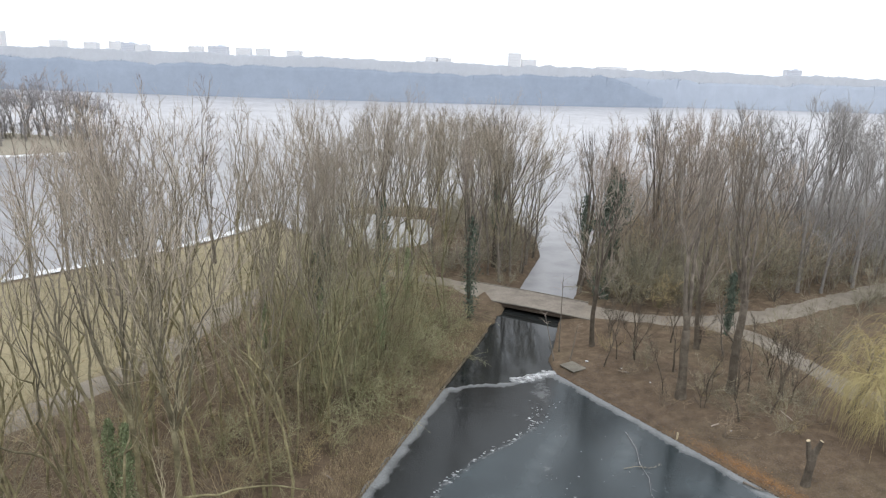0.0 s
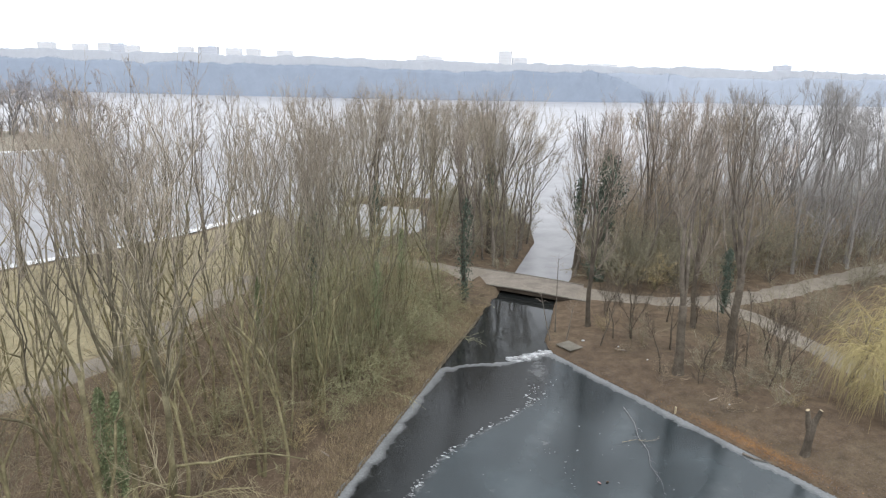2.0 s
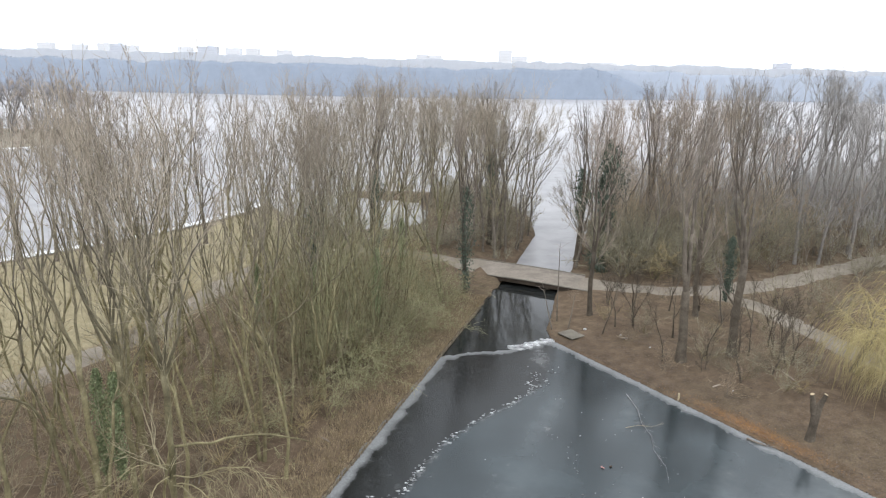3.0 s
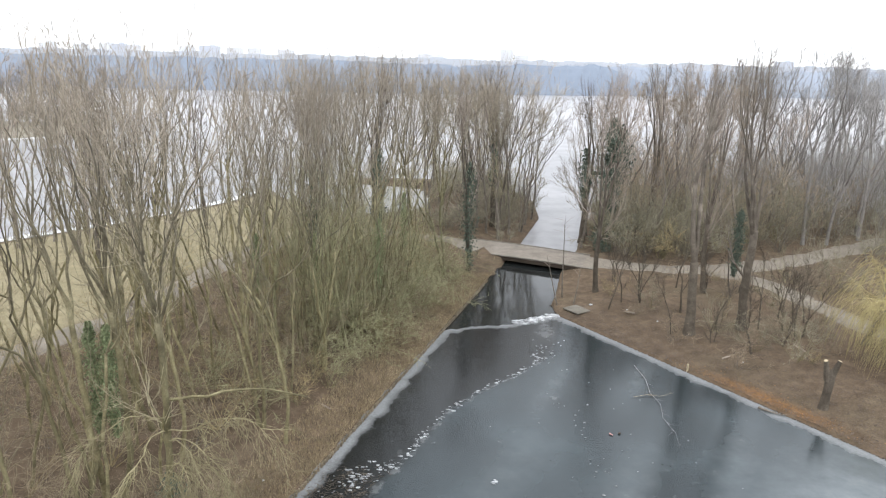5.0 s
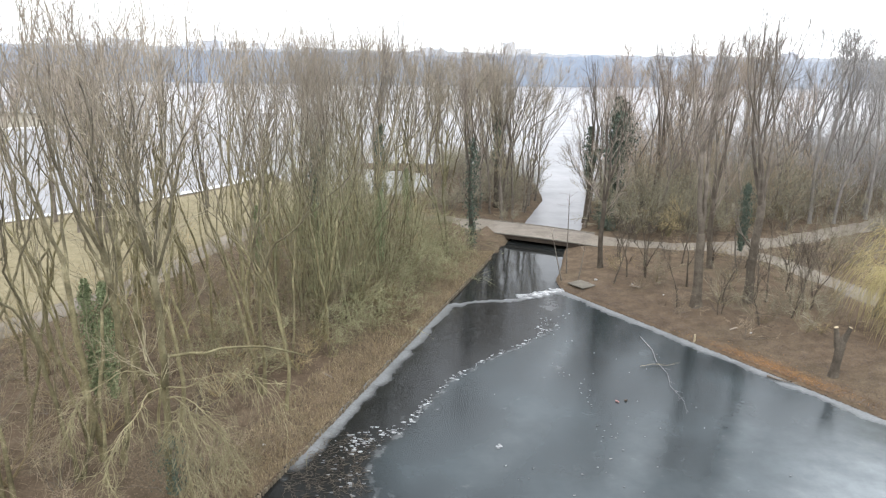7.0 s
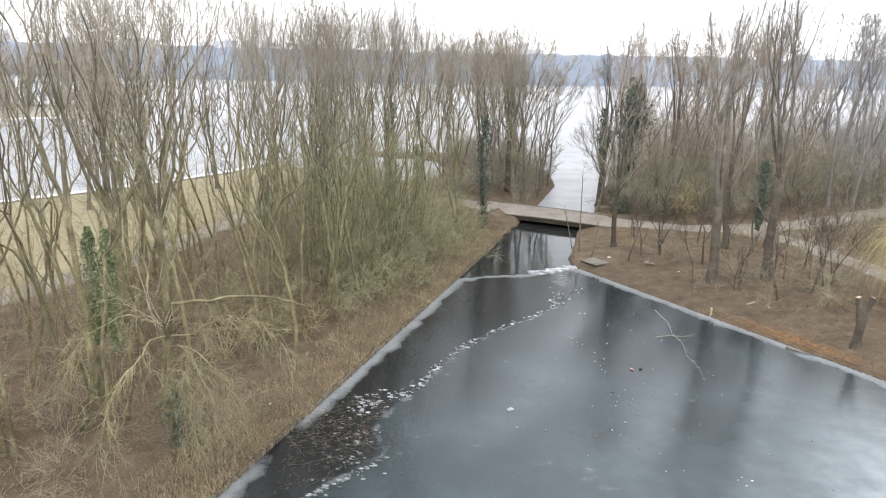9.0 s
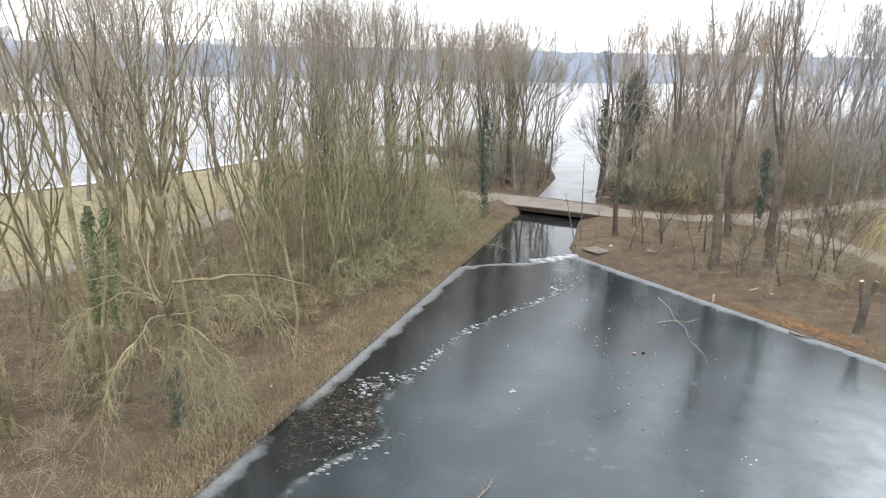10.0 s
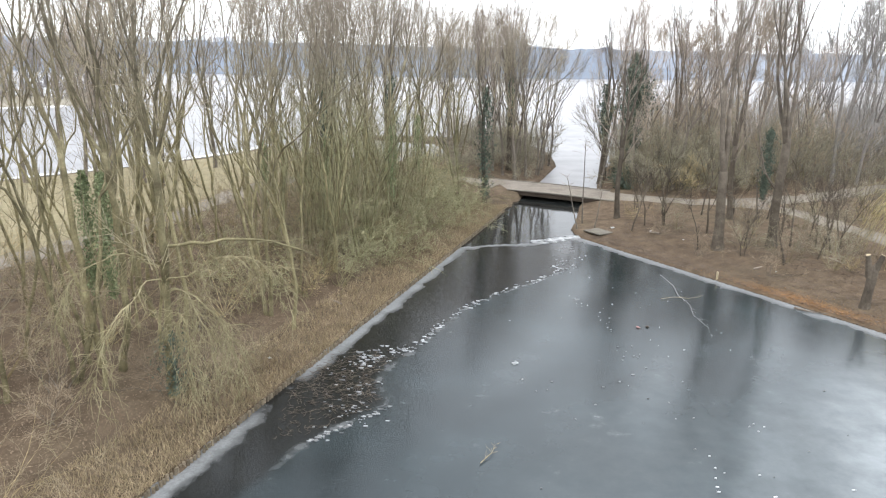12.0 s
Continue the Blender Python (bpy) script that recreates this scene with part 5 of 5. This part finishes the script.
# ---- bridge ----
def bridge():
    fl, fr, br, bl = Vector((4.0, 71.7, 0)), Vector((13.8, 67.1, 0)), Vector((14.4, 72.3, 0)), Vector((2.6, 77.8, 0))
    ob = thing("bridge", pose(0, 0, 0), "low flat footbridge with gritty brown deck over the canal", "bridge")
    n, top, verts, faces = 13, 0.66, [], []
    for k in range(n):
        u = k / (n - 1)
        camber = 0.10 * (1 - (2 * u - 1) ** 2)
        for p in (fl.lerp(fr, u), bl.lerp(br, u)):
            verts += [(p.x, p.y, top + camber), (p.x, p.y, top - 0.34 + camber)]
    for k in range(n - 1):
        a, b = 4 * k, 4 * k + 4
        faces += [(a, b, b + 2, a + 2), (a + 1, a + 3, b + 3, b + 1), (a, a + 1, b + 1, b), (a + 2, b + 2, b + 3, a + 3)]
    faces += [(0, 2, 3, 1), (4 * n - 4, 4 * n - 3, 4 * n - 1, 4 * n - 2)]
    part("deck", mesh_of("deck", verts, faces, DECK), None, ob)
    for a, b in ((fl, fr), (bl, br)):
        mid, d = (a + b) / 2, b - a
        turn = math.degrees(math.atan2(d.y, d.x))
        out = Vector((d.y, -d.x, 0)).normalized() * (0.14 if a is fl else -0.14)
        bm = bmesh.new()
        for k in range(6):
            q = a.lerp(b, (k + 0.5) / 6) + out
            box(bm, q.x, q.y, top + 0.02 + 0.09 * (1 - ((k - 2.5) / 3) ** 2), d.length / 6 + 0.01, 0.18, 0.09, turn, 0.02)
        part("kerb", bm, CONCRETE, ob, "pale concrete edge kerb")
        bm = bmesh.new()
        box(bm, mid.x + out.x * 0.3, mid.y + out.y * 0.3, top - 0.2, d.length * 0.96, 0.24, 0.36, turn, 0.02)
        part("beam", bm, CONCRETE_DARK, ob, "dark edge beam")
    for p, q, w in ((fl, bl, 0.9), (fr, br, -1.9)):
        d = q - p
        mid = (p + q) / 2 + Vector((w * 0.9, -w * 0.25, 0))
        bm = bmesh.new()
        box(bm, mid.x, mid.y, -0.35, d.length + 0.8, 0.4, 1.35, math.degrees(math.atan2(d.y, d.x)), 0.03)
        part("abutment", bm, CONCRETE_DARK, ob, "dark abutment wall")


bridge()

bm = bmesh.new()
box(bm, 10.4, 56.1, ground_z(10.4, 56.1) + 0.08, 1.75, 1.55, 0.1, -54, 0.03)
tagged(part("concrete_slab", bm, CONCRETE), "flat weathered concrete slab lying on the bank", "slab")

# thin leaning stems by the canal mouth
def whip(x, y, tall, lean, turn, label):
    r = np.random.default_rng(int(x * 10))
    t, c = Tubes(), Tubes()
    line = bough(r, (0, 0, -0.2), (math.sin(radians(lean)), 0, math.cos(radians(lean))), tall, 9, 0.03, 0.0)
    t.add(line, 0.07 * (1 - 0.75 * np.linspace(0, 1, 9)), 6)
    for _ in range(9):
        o, a = pick(line, r.uniform(0.75, 1))
        tw = bough(r, o, tilted(r, a, 50), r.uniform(0.7, 1.6), 5, 0.1, -0.15)
        c.add(tw, 0.014 * (1 - 0.8 * np.linspace(0, 1, 5)), 3)
    ob = thing("sapling", pose(x, y, ground_z(x, y), 0, 0, turn), label, "sapling", "thin stems at the canal mouth")
    part("stem", t.mesh("stem", BARK_GREY), None, ob)
    part("crown", c.mesh("crown", TWIG_RED), None, ob)


whip(9.7, 59.7, 7.6, 4, 180, "tall thin bare stem leaning over the canal")
whip(9.0, 57.6, 4.9, 13, 180, "short thin bare stem leaning over the canal")
whip(10.4, 57.8, 3.5, 6, 0, "thin bare stem beside the concrete slab")


# ---- timber edging of the pond ----
def edging(name, line, step, top, mat, label):
    q, d = along(line, step)
    ob = tagged(thing(name, pose(0, 0, 0), label, "bank edging", kind="structure"))
    bm = bmesh.new()
    bmesh.ops.create_cone(bm, cap_ends=True, segments=7, radius1=0.065, radius2=0.055, depth=0.72)
    pole = bpy.data.meshes.new("pole")
    bm.to_mesh(pole)
    bm.free()
    pole.materials.append(mat)
    r = np.random.default_rng(len(q))
    for (x, y), _ in list(zip(q, d))[:290]:
        p = new("pole", pole)
        p.parent = ob
        p.matrix_basis = pose(x + r.normal(0, 0.015), y + r.normal(0, 0.015), top - 0.36 + r.normal(0, 0.02), *r.normal(0, 2.5, 2), r.uniform(0, 360))


edging("edging_west", [(bank_x(16), 16), (bank_x(70), 70)], 0.17, 0.2, POLE_WOOD, "row of weathered timber poles along the pond bank")
edging("edging_east", [(8.6, 58), (8.75, 55.5), (8.95, 55.2), (22.1, 36.5), (30, 25)], 0.17, 0.04, POLE_DARK, "row of dark timber poles along the pond bank")


# ---- ice pieces, sticks and litter on the pond ----
def shards(name, points, label, sizes, count, mat, spread, seed):
    r = np.random.default_rng(seed)
    p = np.array(points, float)
    verts, faces = [], []
    for _ in range(count):
        u = r.uniform(0, len(p) - 1)
        i = min(int(u), len(p) - 2)
        c = p[i] + (p[i + 1] - p[i]) * (u - i) + r.normal(0, spread, 2)
        s, n, k = r.uniform(*sizes) * r.uniform(0.5, 1), len(verts), r.integers(4, 7)
        a0, tx, ty, thin = r.uniform(0, 6.28), r.normal(0, 0.12), r.normal(0, 0.12), r.uniform(0.15, 0.55)
        ring = []
        for j in range(k):
            a = a0 + j * 6.283 / k + r.normal(0, 0.2)
            dx, dy = s * math.cos(a) * r.uniform(0.7, 1.2), s * thin * math.sin(a)
            ring.append((c[0] + dx, c[1] + dy, 0.03 + abs(tx * dx + ty * dy)))
        verts += ring + [(x, y, -0.03) for x, y, _ in ring]
        faces.append(tuple(range(n, n + k)))
        faces += [(n + j, n + k + j, n + k + (j + 1) % k, n + (j + 1) % k) for j in range(k)]
    tagged(new(name, mesh_of(name, verts, faces, mat)), label, "ice", kind="stuff")


shards("ice_shards", [(x, y) for x, y in zip(CRACK_X[8:14], CRACK_Y[8:14])], "white broken ice shards along a crack", (0.02, 0.18), 140, SNOW_ICE, 0.12, 1)
shards("ice_shards", [(-2.6, 32.9), (-3.4, 32.2), (-4.4, 31.6), (-5.0, 30.8)], "white broken ice plates piled near the bank", (0.03, 0.17), 95, SNOW_ICE, 0.42, 2)
shards("ice_shards", [(7.6, 50.2), (6.6, 47.8), (5.2, 46.2)], "scattered ice chips on the frozen pond", (0.03, 0.15), 40, SNOW_ICE, 0.5, 3)
shards("ice_shards", [(5.2, 53.5), (6.5, 54.1), (7.7, 54.9), (8.6, 55.4)], "white ridge of crusted ice at the canal mouth", (0.12, 0.45), 280, SNOW_ICE, 0.22, 4)
shards("ice_slivers", [(-4.0, 31.5), (-5.2, 30), (-4.6, 28), (-4.2, 26.6), (-5.4, 25.0)], "thin pale ice slivers among the frozen debris", (0.03, 0.15), 70, FLOE, 0.6, 6)
shards("ice_slivers", [(-5.8, 23.8), (-4.7, 24.9), (-3.9, 25.8), (-2.9, 27.0)], "thin line of pale ice slivers at the edge of the debris", (0.03, 0.16), 45, FLOE, 0.07, 8)
shards("ice_chips", [(11.3, 26.4), (11.7, 26.0), (9.6, 23.3), (8.0, 22.2), (12.4, 22.2)], "small white ice chips lying on the pond", (0.04, 0.1), 13, SHORE_ICE, 0.35, 9)
shards("ice_shards", [(2.2, 31.2), (2.4, 31.6)], "white ice shards standing in the frozen pond", (0.06, 0.2), 6, SNOW_ICE, 0.08, 10)
shards("ice_chips", [(7.1, 40.0), (7.6, 37.5), (7.4, 35.0), (7.9, 31.5), (7.2, 29.5)], "line of small pale ice chips on the pond", (0.03, 0.12), 24, FLOE, 0.3, 11)
shards("ice_chips", [(3, 18), (6, 27), (10, 33), (6, 40), (12, 46), (14, 30)], "small pale chips strewn over the ice", (0.02, 0.09), 55, FLOE, 3.4, 5)


def stick(points, r0, name="stick", label="dead branch lying on the ice", mat=None, seed=0):
    r = np.random.default_rng(seed)
    t = Tubes()
    p = [np.array((*q, 0.05 + 0.04 * (i % 2))) for i, q in enumerate(points)]
    t.add(p, r0 * (1 - 0.8 * np.linspace(0, 1, len(p))), 6)
    for _ in range(3 * len(p)):
        o, a = pick(p, r.uniform(0.2, 1))
        e = o + tilted(r, a, 45) * r.uniform(0.2, 0.7)
        e[2] = abs(e[2]) * 0.5 + 0.03
        t.add([o, (o + e) / 2, e], [r0 * 0.35, r0 * 0.25, 0], 4)
    tagged(new(name, t.mesh(name, mat or TWIG_PALE)), label, "branch", "branches on the ice")


stick([(12.7, 45.8), (12.9, 43.5), (12.7, 41.7), (12.9, 40), (12.6, 38.4), (12.8, 36.5), (12.5, 34.8)], 0.016, seed=1, mat=TWIG_MIST)
stick([(11.5, 41.0), (12.4, 41.3), (13.2, 41.2), (14.1, 41.6)], 0.02, seed=2, label="pale dead branch lying on the ice")
stick([(0.6, 22.9), (1.0, 23.5), (1.2, 24.2)], 0.02, seed=3, label="pale dead branch lying on the ice")
stick([(18.9, 40.1), (19.4, 39.5), (20.0, 39.2)], 0.09, seed=4, label="dark branch stub frozen in the ice edge", mat=BARK_GREY)
r = np.random.default_rng(21)
t = Tubes()
for _ in range(560):
    y = 24.0 + 8.5 * r.beta(2.2, 2.0)
    c = np.array([r.uniform(max(bank_x(y) + 0.4, -7.2), np.interp(y, CRACK_Y, CRACK_X) - 0.1), y, 0.02])
    a, bend, pts = r.uniform(0, 6.28), r.normal(0, 0.5), [c]
    for _ in range(4):
        a += bend
        pts.append(pts[-1] + np.array([math.cos(a), math.sin(a), 0.0]) * r.uniform(0.04, 0.14))
    t.add(pts, [0.012, 0.012, 0.011, 0.010, 0], 3)
tagged(new("reed_debris", t.mesh("reed_debris", BARK_BROWN)), "dead reed stems and twigs frozen into dark ice", "debris", kind="stuff")

bm = bmesh.new()
bmesh.ops.create_cone(bm, cap_ends=True, segments=8, radius1=0.075, radius2=0.07, depth=0.6, matrix=pose(16.15, 45.15, 0.26, 3, -2, 0))
bmesh.ops.create_cone(bm, cap_ends=True, segments=8, radius1=0.07, radius2=0.03, depth=0.05, matrix=pose(16.13, 45.13, 0.58, 3, -2, 0))
tagged(part("wooden_post", bm, CUT_WOOD), "short pale wooden post on the pond edge", "post")
for x, y, s in ((11.75, 57.2, 0.12), (16.2, 53.0, 0.06), (20.2, 46.0, 0.06), (14.4, 55.5, 0.06), (-8.9, 30.4, 0.07)):
    bm = bmesh.new()
    bmesh.ops.create_icosphere(bm, subdivisions=2, radius=s, matrix=pose(x, y, ground_z(x, y) + s * 0.5) @ Matrix.Diagonal((1.3, 0.9, 0.6, 1)))
    for v in bm.verts:
        v.co += Vector((math.sin(v.co.y * 60), math.sin(v.co.z * 50), math.sin(v.co.x * 55))) * s * 0.12
    tagged(part("litter_bag", bm, SHORE_ICE), "small crumpled white plastic bag on leaf litter", "litter", "litter on the banks")
for x, y, turn, long in ((19.0, 46.6, 30, 1.8), (25.2, 47.5, 100, 1.6), (-6.9, 37.6, 140, 1.5), (14.8, 54.6, 160, 0.9)):
    t = Tubes()
    z = ground_z(x, y) + 0.05
    d = np.array([math.cos(radians(turn)), math.sin(radians(turn)), 0])
    t.add([np.array([x, y, z]) + d * long * u + np.array([0, 0, 0.02 * (k % 2)]) for k, u in enumerate((0, 0.3, 0.6, 0.85, 1))], [0.05, 0.06, 0.05, 0.035, 0], 7)
    tagged(new("fallen_branch", t.mesh("fallen_branch", TWIG_RED)), "weathered fallen branch lying on the leaf litter", "branch", "fallen branches on the banks")

bm = bmesh.new()
bmesh.ops.create_cone(bm, cap_ends=True, segments=10, radius1=0.045, radius2=0.03, depth=0.22, matrix=pose(9.1, 36.3, 0.05, 90, 0, 40))
bag = bmesh.new()
bmesh.ops.create_icosphere(bag, subdivisions=2, radius=0.075, matrix=pose(9.6, 36.45, 0.04) @ Matrix.Diagonal((1.2, 0.9, 0.7, 1)))
for v in bag.verts:
    v.co += Vector((math.sin(v.co.y * 60), math.sin(v.co.z * 50), math.sin(v.co.x * 55))) * 0.014
tagged(part("litter_bag", bag, CONCRETE_DARK), "small crumpled dark bag lying on the ice", "litter")
tagged(part("plastic_bottle", bm, RED_PLASTIC), "faded red plastic bottle lying on the ice", "litter")


# ---- leaf litter and dry grass on the banks ----
def strewn(name, count, place, mat, label, blades, seed):
    r = np.random.default_rng(seed)
    p = np.array([q for q in (place(r) for _ in range(count)) if q is not None])
    p = p[to_water(p) > 0.12]
    z = height(p)
    n = len(p)
    a = r.uniform(0, 6.283, n)
    s = r.uniform(0.025, 0.06, n)
    dx, dy = np.cos(a), np.sin(a)
    if blades:
        h, lean = r.uniform(0.10, 0.38, n), r.normal(0, 0.12, (n, 2))
        v = np.stack([np.column_stack([p[:, 0] - dx * 0.012, p[:, 1] - dy * 0.012, z - 0.02]), np.column_stack([p[:, 0] + dx * 0.012, p[:, 1] + dy * 0.012, z - 0.02]),
                      np.column_stack([p[:, 0] + lean[:, 0], p[:, 1] + lean[:, 1], z + h])], 1).reshape(-1, 3)
        f = np.arange(3 * n).reshape(-1, 3)
    else:
        t1, t2 = r.normal(0, 0.011, n), r.normal(0, 0.011, n)
        v = np.stack([np.column_stack([p[:, 0] + dx * s, p[:, 1] + dy * s, z + 0.035 + t1]), np.column_stack([p[:, 0] - dy * s * 0.6, p[:, 1] + dx * s * 0.6, z + 0.02 + t2]),
                      np.column_stack([p[:, 0] - dx * s, p[:, 1] - dy * s, z + 0.03 - t1]), np.column_stack([p[:, 0] + dy * s * 0.6, p[:, 1] - dx * s * 0.6, z + 0.045])], 1).reshape(-1, 3)
        f = np.arange(4 * n).reshape(-1, 4)
    tagged(new(name, mesh_of(name, v, f.tolist(), mat)), label, name.replace("_", " "), kind="stuff")


def west(r):
    y = 14 + 56 * r.uniform(0, 1) ** 1.6
    return (bank_x(y) - 0.1 - 14 * r.uniform(0, 1) ** 1.5, y)


def west_edge(r):
    y = 14 + 52 * r.uniform(0, 1) ** 1.3
    return (bank_x(y) - 0.05 - 3.2 * r.uniform(0, 1) ** 1.6, y)


def east(r):
    u = r.uniform(-0.25, 1)
    x, y = 22.1 - 13.3 * u, 36.5 + 18.9 * u
    w = 9 * r.uniform(0, 1) ** 1.5
    return (x + 0.818 * w, y + 0.575 * w)


def east_rust(r):
    u = (r.normal(41.0, 2.3) - 36.5) / 18.9
    w = 0.15 + abs(r.normal(0, 0.75))
    return (22.1 - 13.3 * u + 0.818 * w, 36.5 + 18.9 * u + 0.575 * w)


strewn("leaf_litter", 32000, west, LITTER, "brown fallen leaves on the west bank", False, 1)
strewn("leaf_litter", 17000, east, LITTER_DARK, "brown fallen leaves on the east bank", False, 2)
strewn("orange_litter", 900, east_rust, LITTER_RUST, "orange fallen leaves along the pond edge", False, 4)
strewn("dry_grass", 36000, west_edge, DRY_GRASS, "short tan dead grass along the pond edge", True, 3)


# ---- white ice along the lake edge ----
def shore_ice(line, width, seed, label):
    q, d = along(line, 0.6)
    side = np.stack([-d[:, 1], d[:, 0]], 1)
    r = np.random.default_rng(seed)
    wide = np.maximum(0.3, width + np.convolve(r.normal(0, 0.8, len(q) + 4), np.ones(5) / 5, "valid"))
    verts = np.concatenate([np.column_stack([q - side * 0.1, np.full(len(q), 0.2)]), np.column_stack([q + side * wide[:, None] * 0.6, np.full(len(q), 0.16)]),
                            np.column_stack([q + side * wide[:, None], np.full(len(q), -0.05)])])
    n = len(q)
    faces = [(k, k + 1, n + k + 1, n + k) for k in range(n - 1)] + [(n + k, n + k + 1, 2 * n + k + 1, 2 * n + k) for k in range(n - 1)]
    tagged(new("shore_ice", mesh_of("shore_ice", verts, faces, SHORE_ICE, True)), label, "ice", kind="structure")


shore_ice([(-70, 48.5), (-49, 72.5), (-42.5, 80.5), (-35, 91.5), (-31, 100), (-29.2, 108)], 2.1, 4, "band of white ice along the lake edge")
shore_ice([(-98, 171), (-110, 159), (-150, 141), (-240, 136)], 1.6, 5, "thin pale band of ice along the spit")


# ---- the far shore ----
def far_woods(name, line, depth, tall, count, thick, mat, label, seed):
    """A distant belt of bare woods: countless treetops over a closed haze-coloured ridge."""
    r = np.random.default_rng(seed)
    q, d = along(line, 2.0)
    m = len(q)
    k = np.arange(m) * 2.0
    lumps = np.convolve(r.normal(0, 1, m + 8), np.ones(9) / 9, "valid") * 0.09 + np.convolve(r.normal(0, 1, m + 2), np.ones(3) / 3, "valid") * 0.02
    crest = tall * (0.93 + 0.04 * np.sin(k * 0.031) + lumps) * (0.35 + 0.65 * smooth(0, 45, np.minimum(k, k[::-1])))
    rows = ((0, -0.5, 0), (0.5, 0, 0.5), (0.9, 0, 0.9), (1.2, 0, 1.0), (1.6, 0, 0.9), (3.0, 0, 0))
    verts = [(x, y + o, z + h * f + r.normal(0, 0.007 * tall) * (f > 0.95)) for o, z, f in rows for (x, y), h in zip(q, crest)]
    faces = [(i * m + k, i * m + k + 1, (i + 1) * m + k + 1, (i + 1) * m + k) for i in range(len(rows) - 1) for k in range(m - 1)]
    at = r.integers(0, m, count)
    base = q[at] + np.column_stack([r.uniform(-1.5, 1.5, count), r.uniform(2.0, depth * 0.2, count)])
    low = crest[at] * 0.6
    high = crest[at] * r.uniform(0.92, 1.06, count)
    tip = base + r.normal(0, 0.9, (count, 2))
    n = len(verts)
    ang = np.array([0.5, 2.6, 4.7])
    for k in range(count):
        w = thick * r.uniform(0.6, 1.3)
        verts += [(base[k, 0] + w * math.cos(t), base[k, 1] + w * math.sin(t), low[k]) for t in ang] + [(*tip[k], high[k])]
        o = n + 4 * k
        faces += [(o, o + 1, o + 3), (o + 1, o + 2, o + 3), (o + 2, o, o + 3)]
    tagged(new(name, mesh_of(name, verts, faces, mat)), label, "woods", kind="stuff")


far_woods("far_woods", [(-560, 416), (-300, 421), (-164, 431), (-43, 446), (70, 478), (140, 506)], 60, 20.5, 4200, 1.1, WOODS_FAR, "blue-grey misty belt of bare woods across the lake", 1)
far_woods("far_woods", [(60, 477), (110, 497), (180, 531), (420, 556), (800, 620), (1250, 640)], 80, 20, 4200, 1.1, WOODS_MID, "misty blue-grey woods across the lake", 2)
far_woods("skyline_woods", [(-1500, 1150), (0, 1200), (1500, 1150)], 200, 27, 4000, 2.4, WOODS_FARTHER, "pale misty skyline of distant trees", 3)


def tower(x, y, w, deep, h, storeys, mat, label, turn=0):
    ob = thing("apartment_block", pose(x, y, 0, 0, 0, turn), label, "building", "far apartment blocks")
    bm = bmesh.new()
    box(bm, 0, 0, h / 2, w, deep, h)
    part("wall", bm, mat, ob)
    bm = bmesh.new()
    box(bm, w * 0.15, 0, h + 1.5, w * 0.3, deep * 0.5, 3)
    part("roof", bm, mat, ob)
    for k in range(storeys):
        bm = bmesh.new()
        box(bm, 0, -deep / 2 - 0.1, h * (k + 0.55) / storeys, w * 0.92, 0.3, h / storeys * 0.42)
        part("window_band", bm, TOWER_BAND if mat is TOWER_PALE else TOWER_GLASS, ob)


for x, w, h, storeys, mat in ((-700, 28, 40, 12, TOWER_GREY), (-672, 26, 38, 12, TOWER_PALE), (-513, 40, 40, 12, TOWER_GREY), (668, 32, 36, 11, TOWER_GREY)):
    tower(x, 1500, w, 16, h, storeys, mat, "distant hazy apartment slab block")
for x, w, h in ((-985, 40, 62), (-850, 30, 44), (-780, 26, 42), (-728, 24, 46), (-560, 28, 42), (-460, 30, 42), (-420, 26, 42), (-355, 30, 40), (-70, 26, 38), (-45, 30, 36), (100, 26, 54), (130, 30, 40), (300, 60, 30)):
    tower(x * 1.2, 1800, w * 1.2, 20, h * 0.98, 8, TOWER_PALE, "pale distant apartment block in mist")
